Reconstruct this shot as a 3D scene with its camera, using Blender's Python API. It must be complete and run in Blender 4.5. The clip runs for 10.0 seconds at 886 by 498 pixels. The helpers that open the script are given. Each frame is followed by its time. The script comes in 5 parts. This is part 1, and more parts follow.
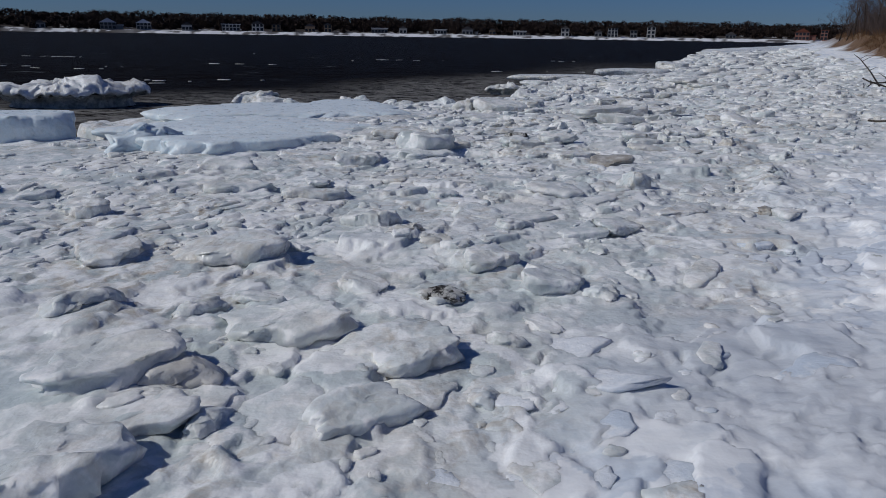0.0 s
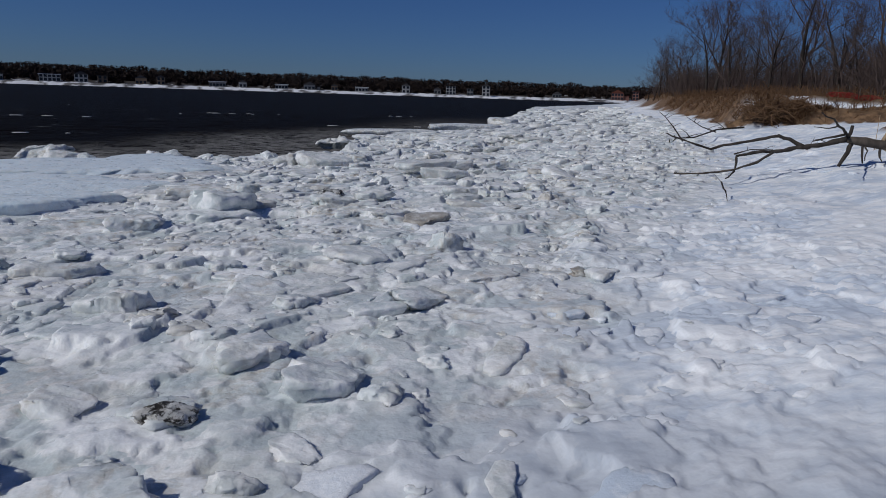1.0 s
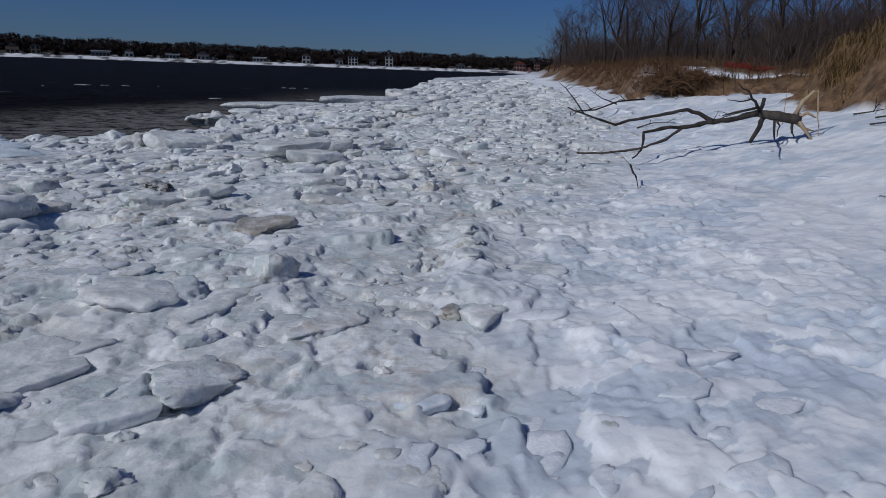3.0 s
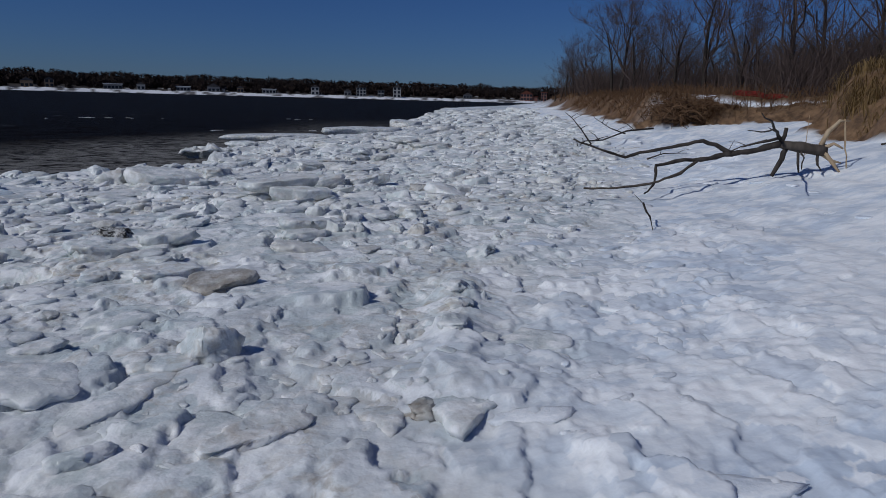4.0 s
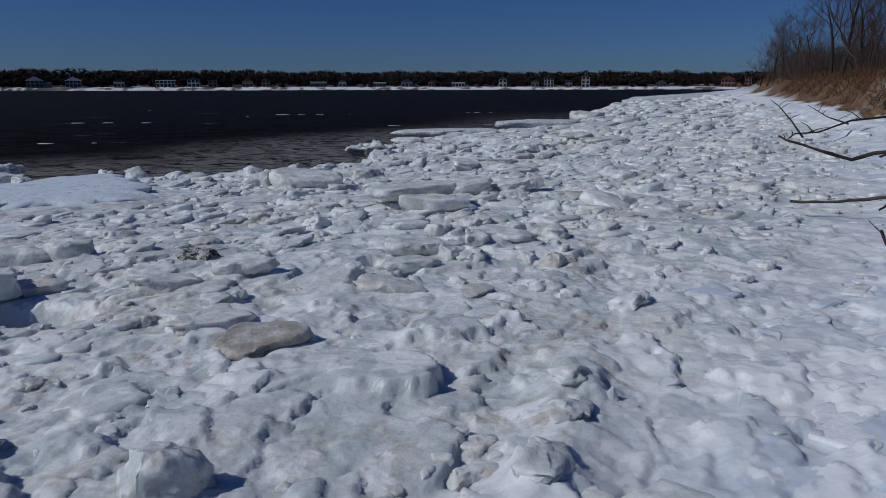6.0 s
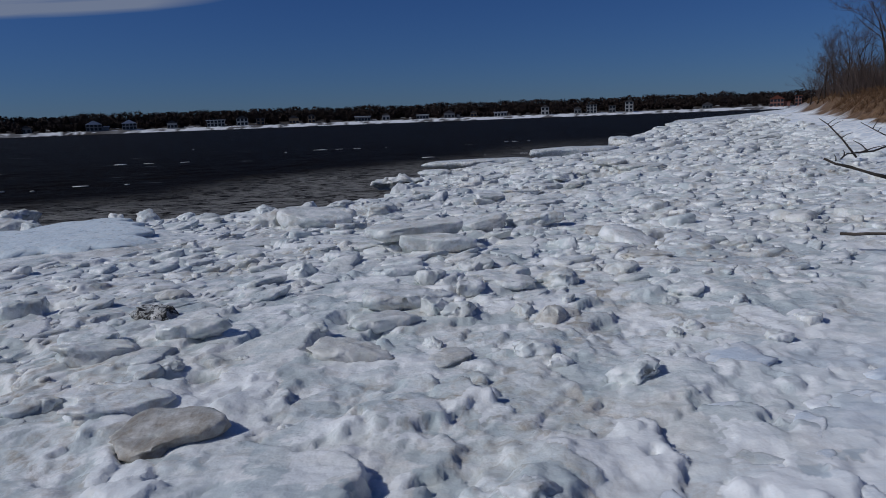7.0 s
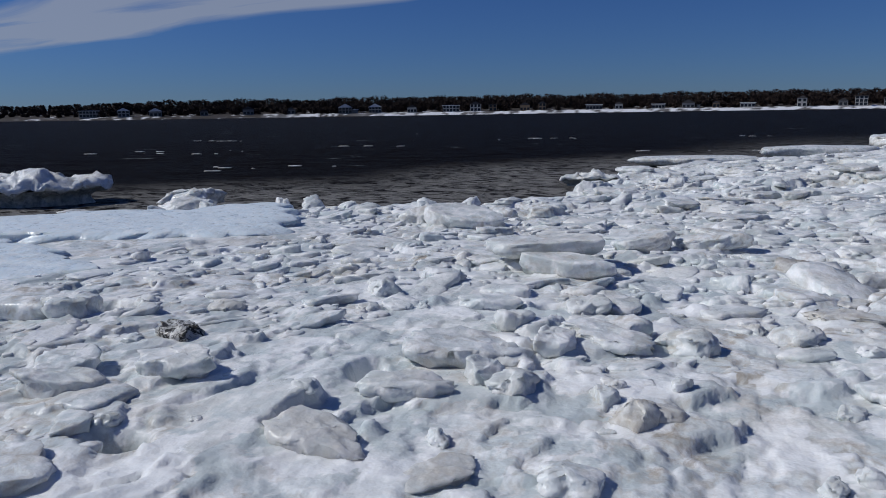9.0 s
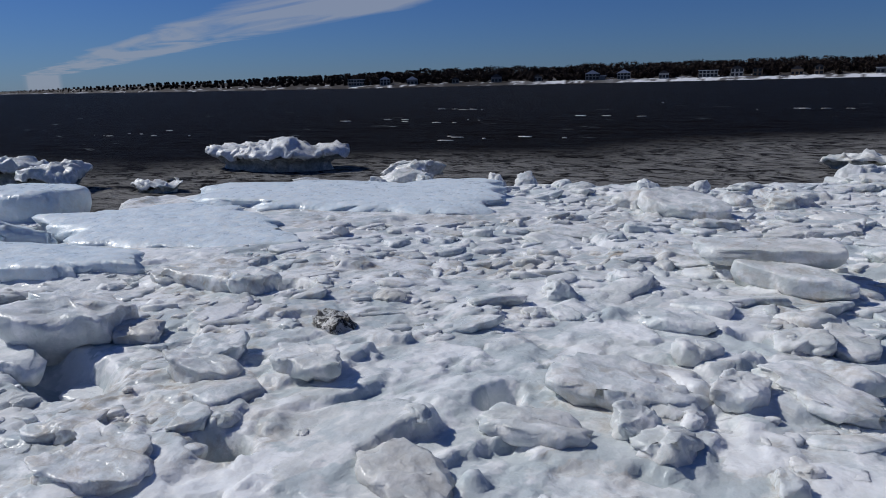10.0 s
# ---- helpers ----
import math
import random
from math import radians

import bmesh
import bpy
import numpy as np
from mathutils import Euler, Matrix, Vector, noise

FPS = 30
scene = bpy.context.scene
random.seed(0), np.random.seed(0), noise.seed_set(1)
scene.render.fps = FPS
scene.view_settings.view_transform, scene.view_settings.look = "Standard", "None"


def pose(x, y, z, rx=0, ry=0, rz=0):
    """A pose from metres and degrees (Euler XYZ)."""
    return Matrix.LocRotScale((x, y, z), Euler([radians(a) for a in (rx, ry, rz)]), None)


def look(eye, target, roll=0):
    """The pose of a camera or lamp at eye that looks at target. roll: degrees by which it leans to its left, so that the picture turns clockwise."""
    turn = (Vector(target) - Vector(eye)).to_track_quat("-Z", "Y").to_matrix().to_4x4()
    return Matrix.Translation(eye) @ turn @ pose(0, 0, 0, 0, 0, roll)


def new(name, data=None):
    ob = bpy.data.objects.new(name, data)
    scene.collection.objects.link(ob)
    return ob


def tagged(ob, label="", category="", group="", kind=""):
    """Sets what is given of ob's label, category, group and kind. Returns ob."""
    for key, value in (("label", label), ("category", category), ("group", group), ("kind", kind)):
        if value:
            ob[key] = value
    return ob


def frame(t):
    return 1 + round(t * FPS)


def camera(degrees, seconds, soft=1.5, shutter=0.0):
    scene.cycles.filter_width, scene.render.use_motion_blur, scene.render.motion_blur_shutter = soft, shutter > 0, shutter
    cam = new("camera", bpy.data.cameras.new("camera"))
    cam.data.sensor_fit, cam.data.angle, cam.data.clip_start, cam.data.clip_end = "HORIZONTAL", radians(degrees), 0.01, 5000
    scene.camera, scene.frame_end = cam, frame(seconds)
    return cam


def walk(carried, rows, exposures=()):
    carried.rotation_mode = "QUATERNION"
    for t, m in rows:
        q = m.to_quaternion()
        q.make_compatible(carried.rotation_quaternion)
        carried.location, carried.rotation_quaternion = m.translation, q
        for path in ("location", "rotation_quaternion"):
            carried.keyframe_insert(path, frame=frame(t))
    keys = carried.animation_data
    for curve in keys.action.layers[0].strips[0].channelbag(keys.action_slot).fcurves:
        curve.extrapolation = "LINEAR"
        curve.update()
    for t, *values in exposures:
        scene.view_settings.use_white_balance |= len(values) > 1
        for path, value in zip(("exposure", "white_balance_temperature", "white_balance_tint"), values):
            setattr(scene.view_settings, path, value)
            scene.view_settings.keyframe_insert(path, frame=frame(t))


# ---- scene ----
import collections

cam = camera(65.7, 10.0, 0.9)
PATH = [
    (0, (0.074, -0.181, 1.669), (0.039, 1.728, 1.07), 0.9),
    (0.3, (0.312, 0.016, 1.545), (0.478, 1.943, 1.036), 3.3),
    (0.4, (0.343, 0.177, 1.61), (0.509, 2.089, 1.046), 1.3),
    (0.5, (0.385, 0.341, 1.669), (0.676, 2.249, 1.144), 3.0),
    (1, (0.688, 0.78, 1.597), (1.084, 2.69, 1.156), 1.9),
    (1.5, (0.891, 1.213, 1.619), (1.337, 3.137, 1.302), 4.0),
    (2, (1.16, 1.74, 1.565), (1.832, 3.534, 0.99), 1.8),
    (2.2, (1.288, 1.901, 1.527), (1.91, 3.726, 0.997), 1.5),
    (3.3, (1.889, 2.898, 1.602), (2.544, 4.722, 1.106), 2.1),
    (3.5, (2.028, 3.062, 1.616), (2.605, 4.919, 1.151), 0.7),
    (4, (2.234, 3.526, 1.579), (2.863, 5.375, 1.149), 1.6),
    (4.5, (2.554, 3.996, 1.629), (3.266, 5.808, 1.171), 1.3),
    (4.6, (2.645, 4.068, 1.62), (3.316, 5.921, 1.28), 0.8),
    (5, (2.813, 4.325, 1.642), (3.337, 6.205, 1.203), -0.3),
    (5.2, (2.929, 4.524, 1.62), (3.455, 6.409, 1.206), 0.7),
    (6.4, (3.467, 5.565, 1.588), (3.441, 7.507, 1.112), -0.8),
    (6.5, (3.561, 5.665, 1.572), (3.609, 7.622, 1.159), 1.4),
    (7, (3.816, 6.104, 1.587), (3.792, 8.068, 1.212), -2.1),
    (7.5, (4.136, 6.523, 1.637), (3.927, 8.485, 1.308), -1.8),
    (8, (4.382, 6.972, 1.708), (4.078, 8.927, 1.415), -2.8),
    (8.5, (4.656, 7.401, 1.663), (4.284, 9.343, 1.362), 0.1),
    (9, (4.776, 7.896, 1.595), (4.126, 9.746, 1.202), -0.9),
    (9.5, (4.89, 8.358, 1.58), (4.152, 10.178, 1.197), -0.4),
    (10, (4.951, 8.742, 1.703), (3.716, 10.243, 1.233), -1.4),
]
walk(cam, [(t, look(eye, target, roll)) for t, eye, target, roll in PATH],
     ((0, -0.83, 6150, 10), (2.2, -0.86, 6000, 10), (3.5, -1.02, 5880, 10), (6.5, -0.98, 5880, 10), (8.5, -0.57, 6000, 10), (10, -0.47, 6100, 10)))

# ---- daylight ----
SUN_DIR = Vector((0.97, 0.22, 0.0)).normalized()          # the way the light travels over the ground
SUN_EL = radians(41)
sun_data = bpy.data.lights.new("sun", "SUN")
sun_data.energy, sun_data.angle, sun_data.color = 3.95, radians(0.55), (1.0, 0.955, 0.885)
sun = new("sun", sun_data)
sun.matrix_world = look((0, 0, 60), Vector((0, 0, 60)) + SUN_DIR * math.cos(SUN_EL) - Vector((0, 0, math.sin(SUN_EL))))
world = bpy.data.worlds.new("winter_sky")
scene.world = world
world.use_nodes = True


def build_sky():
    nt = world.node_tree
    nt.nodes.clear()
    out = nt.nodes.new("ShaderNodeOutputWorld")
    bg = nt.nodes.new("ShaderNodeBackground")
    bg.inputs["Strength"].default_value = 0.055
    sky = nt.nodes.new("ShaderNodeTexSky")
    sky.sky_type, sky.sun_disc = "NISHITA", False
    sky.sun_elevation = SUN_EL
    sky.sun_rotation = math.atan2(-SUN_DIR.x, -SUN_DIR.y)
    sky.air_density, sky.dust_density, sky.ozone_density = 1.0, 0.1, 4.5

    def node(kind, op="", **links):
        n = nt.nodes.new(kind)
        if op:
            n.operation = op
        return n

    def calc(op, a, b):
        n = node("ShaderNodeMath", op)
        for sock, v in zip(n.inputs, (a, b)):
            if isinstance(v, (int, float)):
                sock.default_value = v
            else:
                nt.links.new(v, sock)
        return n.outputs[0]

    def ramp(src, *stops):
        r = node("ShaderNodeValToRGB")
        e = r.color_ramp.elements
        while len(e) < len(stops):
            e.new(0.5)
        for i, (p, c) in enumerate(stops):
            e[i].position, e[i].color = p, (c, c, c, 1)
        nt.links.new(src, r.inputs[0])
        return r.outputs[0]

    deep = node("ShaderNodeMix")
    deep.data_type, deep.blend_type = "RGBA", "MULTIPLY"
    deep.inputs[0].default_value = 1.0
    deep.inputs[7].default_value = (0.42, 0.63, 1.10, 1)
    nt.links.new(sky.outputs[0], deep.inputs[6])
    # a thin cloud band, laid out on a high flat layer
    geo = node("ShaderNodeTexCoord")
    xyz = node("ShaderNodeSeparateXYZ")
    nt.links.new(geo.outputs["Generated"], xyz.inputs[0])
    up = calc("MAXIMUM", xyz.outputs[2], 0.02)
    px, py = calc("DIVIDE", xyz.outputs[0], up), calc("DIVIDE", xyz.outputs[1], up)
    flat = node("ShaderNodeCombineXYZ")
    across = calc("ADD", py, calc("MULTIPLY", px, 0.3))
    nt.links.new(calc("MULTIPLY", calc("SUBTRACT", px, calc("MULTIPLY", py, 0.3)), 0.2), flat.inputs[0])
    nt.links.new(calc("MULTIPLY", across, 0.75), flat.inputs[1])
    wisps = node("ShaderNodeTexNoise")
    wisps.inputs["Scale"].default_value, wisps.inputs["Detail"].default_value = 1.0, 6.0
    wisps.inputs["Roughness"].default_value, wisps.inputs["Distortion"].default_value = 0.55, 0.7
    nt.links.new(flat.outputs[0], wisps.inputs["Vector"])
    off = calc("ABSOLUTE", calc("SUBTRACT", across, 4.1), 0)
    band = ramp(calc("MULTIPLY", off, 0.4), (0.35, 1.0), (0.8, 0.0))
    west = ramp(calc("ADD", calc("MULTIPLY", px, -0.12), 0.3), (0.22, 0.0), (0.6, 1.0))
    mask = ramp(calc("MULTIPLY", calc("MULTIPLY", wisps.outputs["Fac"], band), west), (0.33, 0.0), (0.52, 0.72))
    veil = node("ShaderNodeMix")
    veil.data_type = "RGBA"
    veil.inputs[7].default_value = (7.0, 7.6, 9.0, 1)
    nt.links.new(mask, veil.inputs[0])
    nt.links.new(deep.outputs[2], veil.inputs[6])
    nt.links.new(veil.outputs[2], bg.inputs[0])
    nt.links.new(bg.outputs[0], out.inputs[0])


build_sky()


# ---- materials ----
class Nodes:
    """A small builder for node materials."""

    def __init__(self, name):
        self.m = bpy.data.materials.new(name)
        self.m.use_nodes = True
        self.t = self.m.node_tree
        self.b = self.t.nodes["Principled BSDF"]
        geo = self.t.nodes.new("ShaderNodeNewGeometry")
        self.pos, self.island = geo.outputs["Position"], geo.outputs["Random Per Island"]
        self.obj = self.t.nodes.new("ShaderNodeTexCoord").outputs["Object"]
        self.rnd = self.t.nodes.new("ShaderNodeObjectInfo").outputs["Random"]

    def link(self, a, b):
        self.t.links.new(a, b)

    def noise(self, scale, detail=4.0, rough=0.55, where=None, stretch=None, distort=0.0):
        n = self.t.nodes.new("ShaderNodeTexNoise")
        n.inputs["Scale"].default_value, n.inputs["Detail"].default_value = scale, detail
        n.inputs["Roughness"].default_value, n.inputs["Distortion"].default_value = rough, distort
        src = where or self.pos
        if stretch:
            mp = self.t.nodes.new("ShaderNodeMapping")
            mp.inputs["Scale"].default_value = stretch[:3]
            if len(stretch) > 3:
                mp.inputs["Rotation"].default_value = (0, 0, stretch[3])
            self.link(src, mp.inputs["Vector"])
            src = mp.outputs[0]
        self.link(src, n.inputs["Vector"])
        return n.outputs["Fac"]

    def ramp(self, fac, *stops):
        r = self.t.nodes.new("ShaderNodeValToRGB")
        e = r.color_ramp.elements
        while len(e) < len(stops):
            e.new(0.5)
        for i, (p, c) in enumerate(stops):
            e[i].position, e[i].color = p, (c, c, c, 1) if isinstance(c, (int, float)) else (*c, 1)
        self.link(fac, r.inputs[0])
        return r.outputs[0]

    def mix(self, fac, a, b, mode="MIX"):
        n = self.t.nodes.new("ShaderNodeMix")
        n.data_type, n.blend_type = "RGBA", mode
        for sock, v in ((n.inputs[0], fac), (n.inputs[6], a), (n.inputs[7], b)):
            if hasattr(v, "node"):
                self.link(v, sock)
            elif isinstance(v, (int, float)):
                sock.default_value = v
            else:
                sock.default_value = (*v, 1)
        return n.outputs[2]

    def math(self, op, a, b=0.0, clamp=False):
        n = self.t.nodes.new("ShaderNodeMath")
        n.operation, n.use_clamp = op, clamp
        for sock, v in zip(n.inputs, (a, b)):
            if hasattr(v, "node"):
                self.link(v, sock)
            else:
                sock.default_value = v
        return n.outputs[0]

    def attr(self, name):
        n = self.t.nodes.new("ShaderNodeAttribute")
        n.attribute_name = name
        return n.outputs["Fac"]

    def bump(self, height, strength=0.3, dist=0.02, chain=None):
        n = self.t.nodes.new("ShaderNodeBump")
        n.inputs["Strength"].default_value, n.inputs["Distance"].default_value = strength, dist
        self.link(height, n.inputs["Height"])
        if chain:
            self.link(chain, n.inputs["Normal"])
        return n.outputs[0]

    def done(self, color, rough, normal=None, spec=0.5, ior=1.31, soft=0.0):
        for key, v in (("Base Color", color), ("Roughness", rough), ("Normal", normal)):
            if v is None:
                continue
            if hasattr(v, "node"):
                self.link(v, self.b.inputs[key])
            else:
                self.b.inputs[key].default_value = (*v, 1) if key == "Base Color" else v
        self.b.inputs["Specular IOR Level"].default_value = spec
        self.b.inputs["IOR"].default_value = ior
        if soft:
            self.b.inputs["Subsurface Weight"].default_value = soft
            self.b.inputs["Subsurface Radius"].default_value = (0.95, 0.98, 1.0)
            self.b.inputs["Subsurface Scale"].default_value = 0.05
        return self.m


def icy(n, where, dirt_amount=0.5):
    """Colour, roughness and bump of weathered sea ice: glazed grey plates, white rime, a little silt."""
    blotch = n.noise(1.2, 4, 0.55, where, distort=0.6)
    mott = n.noise(5.5, 5, 0.6, where, distort=0.25)
    fine = n.noise(38, 4, 0.6, where)
    col = n.mix(n.ramp(blotch, (0.36, 0.0), (0.60, 1.0)), (0.60, 0.65, 0.645), (0.79, 0.81, 0.795))
    col = n.mix(n.ramp(n.island, (0.35, 0.0), (1.0, 0.5)), col, (0.55, 0.615, 0.625))
    col = n.mix(n.ramp(n.island, (0.0, 0.55), (0.3, 0.0)), col, (0.92, 0.935, 0.94))
    col = n.mix(n.ramp(mott, (0.47, 0.0), (0.60, 0.85)), col, (0.95, 0.95, 0.935))
    col = n.mix(n.ramp(fine, (0.42, 0.12), (0.60, 0.0)), col, (0.52, 0.57, 0.60))
    col = n.mix(n.ramp(n.noise(0.8, 3, 0.5, where), (0.46, 0.0), (0.68, 0.34)), col, (0.62, 0.575, 0.50))
    d1 = n.noise(0.55, 3, 0.6, where)
    d2 = n.noise(6.5, 6, 0.7, where, distort=0.6)
    dirt = n.math("MULTIPLY", n.ramp(d1, (0.40, 0.0), (0.60, 1.0)), n.ramp(d2, (0.46, 0.0), (0.66, 1.0)))
    dirt = n.math("MULTIPLY", dirt, dirt_amount)
    col = n.mix(dirt, col, (0.42, 0.36, 0.28))
    rough = n.ramp(mott, (0.35, 0.24), (0.65, 0.55))
    nb = n.bump(n.noise(5.5, 2, 0.5, where, distort=0.25), 0.5, 0.04)
    nb = n.bump(n.noise(17, 2, 0.5, where), 0.5, 0.02, nb)
    nb = n.bump(n.noise(50, 2, 0.5, where), 0.38, 0.0045, nb)
    return col, rough, nb


def ice_material(name, tint=None, tint_amount=0.0, dirt_amount=0.5, patch=None):
    n = Nodes(name)
    col, rough, nb = icy(n, n.pos, dirt_amount)
    if tint:
        spots = n.ramp(n.noise(7, 6, 0.7), (0.3, 0.25), (0.62, 1.0))
        col = n.mix(n.math("MULTIPLY", spots, tint_amount), col, tint)
    if patch:
        col = n.mix(n.ramp(n.noise(13, 6, 0.75, distort=0.8), (0.47, 0.0), (0.55, 1.0)), col, patch)
    return n.done(col, rough, nb, 0.5, 1.31, 0.55)


def ground_material():
    n = Nodes("shore_ground")
    col, rough, nb = icy(n, n.pos, 0.95)
    # drift highlights and lavender shade, put into the snow's colour
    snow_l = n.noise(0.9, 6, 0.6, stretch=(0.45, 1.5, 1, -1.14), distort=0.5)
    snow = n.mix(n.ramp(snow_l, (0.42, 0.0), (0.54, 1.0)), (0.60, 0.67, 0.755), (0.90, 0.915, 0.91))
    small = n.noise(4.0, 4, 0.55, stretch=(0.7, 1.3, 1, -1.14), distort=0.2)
    # shading in the colour too: bump hollows blue-grey, crests white
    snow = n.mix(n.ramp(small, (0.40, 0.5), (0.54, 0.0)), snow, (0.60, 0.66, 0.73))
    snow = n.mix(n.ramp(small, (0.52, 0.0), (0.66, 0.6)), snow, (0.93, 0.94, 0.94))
    tone = n.attr("tone")
    snow = n.mix(n.ramp(tone, (0.18, 0.7), (0.42, 0.0)), snow, (0.57, 0.625, 0.70))
    snow = n.mix(n.ramp(tone, (0.58, 0.0), (0.80, 0.75)), snow, (0.94, 0.95, 0.945))
    col = n.mix(n.ramp(tone, (0.18, 0.7), (0.42, 0.0)), col, (0.50, 0.565, 0.575))
    col = n.mix(n.ramp(tone, (0.58, 0.0), (0.80, 0.7)), col, (0.94, 0.95, 0.94))
    k = n.attr("rubble")
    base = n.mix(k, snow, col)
    glaze = n.attr("glaze")
    base = n.mix(n.math("MULTIPLY", glaze, 0.75), base, n.mix(small, (0.40, 0.43, 0.47), (0.66, 0.69, 0.73)))
    sand_n = n.noise(3.0, 6, 0.65)
    sand = n.mix(n.ramp(sand_n, (0.36, 0.0), (0.62, 1.0)), (0.075, 0.046, 0.026), (0.24, 0.15, 0.084))
    litter = n.mix(n.noise(14, 5, 0.7), (0.07, 0.04, 0.02), (0.19, 0.12, 0.06))
    base = n.mix(n.attr("sand"), base, sand)
    base = n.mix(n.attr("litter"), base, litter)
    worn = n.attr("trod")
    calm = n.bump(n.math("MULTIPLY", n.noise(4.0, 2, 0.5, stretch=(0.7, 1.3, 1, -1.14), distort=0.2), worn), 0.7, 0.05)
    calm = n.bump(n.noise(13, 2, 0.5), 0.35, 0.02, calm)
    calm = n.bump(n.noise(55, 2, 0.5), 0.3, 0.004, calm)
    way = n.t.nodes.new("ShaderNodeMix")
    way.data_type = "VECTOR"
    for sock, v in ((way.inputs[0], k), (way.inputs[4], calm), (way.inputs[5], nb)):
        n.link(v, sock)
    return n.done(base, n.mix(k, (0.62, 0.62, 0.62), rough), way.outputs[1], 0.4, 1.31, 0.5)


def crust_material():
    """Wind-cut scales of hard snow: white lips, blue-grey glaze."""
    n = Nodes("snow_crust")
    mott = n.noise(4.5, 5, 0.6, distort=0.2)
    fine = n.noise(34, 4, 0.6)
    col = n.mix(n.island, (0.58, 0.65, 0.73), (0.88, 0.90, 0.91))
    col = n.mix(n.ramp(mott, (0.46, 0.0), (0.60, 0.8)), col, (0.93, 0.94, 0.94))
    col = n.mix(n.ramp(fine, (0.42, 0.25), (0.60, 0.0)), col, (0.56, 0.62, 0.69))
    nb = n.bump(n.noise(14, 4, 0.6), 0.5, 0.02)
    nb = n.bump(n.noise(64, 4, 0.62), 0.4, 0.004, nb)
    return n.done(col, n.ramp(mott, (0.35, 0.35), (0.65, 0.65)), nb, 0.4, 1.31, 0.5)


def water_material():
    n = Nodes("dark_water")
    near = n.attr("near")
    streak = n.noise(1.7, 7, 0.7, stretch=(0.65, 1.0, 1, 0.3), distort=1.6)
    slush = n.math("MULTIPLY", n.ramp(streak, (0.41, 0.0), (0.54, 1.0)), near)
    caps = n.noise(1.0, 5, 0.6, stretch=(0.22, 1.3, 1, 0.15))
    flake = n.ramp(caps, (0.675, 0.0), (0.71, 0.5))
    col = n.mix(n.noise(0.02, 2), (0.008, 0.007, 0.007), (0.014, 0.012, 0.012))
    col = n.mix(n.math("MULTIPLY", slush, 0.75), col, (0.32, 0.315, 0.30))
    col = n.mix(flake, col, (0.42, 0.45, 0.45))
    nb = n.bump(n.noise(1.5, 6, 0.7, stretch=(0.5, 1.0, 1, 0.3)), 1.0, 0.5)
    nb = n.bump(n.noise(8, 4, 0.6), 0.5, 0.06, nb)
    return n.done(col, n.ramp(slush, (0.0, 0.35), (1.0, 0.65)), nb, 0.02, 1.09)


def bark_material(name, dark, light, scale=6.0):
    n = Nodes(name)
    f = n.noise(scale, 5, 0.65, n.obj, (1, 1, 0.3))
    col = n.mix(n.ramp(f, (0.3, 0.0), (0.7, 1.0)), dark, light)
    return n.done(col, 0.85, n.bump(f, 0.6, 0.02), 0.25)


def plain_material(name, a, b, scale=3.0, rough=0.8, bump=0.3, scattered=False):
    n = Nodes(name)
    f = n.noise(scale, 5, 0.6)
    col = n.mix(n.math("ADD", n.math("MULTIPLY", f, 0.6), n.math("MULTIPLY", n.island if scattered else n.rnd, 0.4)), a, b)
    return n.done(col, rough, n.bump(n.noise(scale * 6, 4), bump, 0.02), 0.3)


ICE = ice_material("sea_ice", dirt_amount=0.7)
ICE_BLUE = ice_material("bluish_ice", (0.72, 0.83, 0.89), 0.9, 0.08)
# greenish wet floe foot; the tint also holds the shade of its underside
ICE_SHADED_FOOT = ice_material("wet_shaded_floe_foot", (0.20, 0.22, 0.20), 0.9, 0.3)
ICE_GREY = ice_material("grey_dirty_ice", (0.56, 0.53, 0.47), 0.7, 1.0)
ICE_TAN = ice_material("tan_silty_ice", (0.29, 0.255, 0.21), 0.95, 0.6)
ICE_BLACK = ice_material("ice_with_black_mud", (0.42, 0.40, 0.36), 0.8, 0.8, (0.035, 0.032, 0.028))
GROUND = ground_material()
CRUST = crust_material()
WATER = water_material()
BARK_DARK = bark_material("weathered_dark_bark", (0.022, 0.019, 0.017), (0.085, 0.072, 0.062))
BARK_GREY = bark_material("grey_driftwood", (0.045, 0.038, 0.032), (0.13, 0.108, 0.088))
WOOD_PALE = bark_material("bleached_root_wood", (0.32, 0.23, 0.14), (0.55, 0.43, 0.29), 10)
BARK_TREE = bark_material("bare_tree_bark", (0.022, 0.018, 0.016), (0.065, 0.054, 0.047), 3)
TWIG = plain_material("winter_twigs", (0.048, 0.036, 0.032), (0.14, 0.104, 0.092), 0.8, scattered=True)
BRUSH = plain_material("dry_brown_brush", (0.075, 0.043, 0.024), (0.21, 0.122, 0.066), 0.9, scattered=True)
GRASS = plain_material("dead_dune_grass", (0.10, 0.062, 0.026), (0.28, 0.19, 0.082), 1.5, scattered=True)
WOODS = plain_material("far_bare_woods", (0.026, 0.019, 0.016), (0.042, 0.029, 0.024), 0.05, scattered=True)
FENCE_RED = plain_material("red_snow_fence", (0.12, 0.014, 0.012), (0.22, 0.028, 0.022), 4)


# ---- mesh helpers ----
def smooth(a, b, x):
    t = np.clip((x - a) / (b - a), 0, 1)
    return t * t * (3 - 2 * t)


LATTICE = np.random.RandomState(7).rand(256, 256)


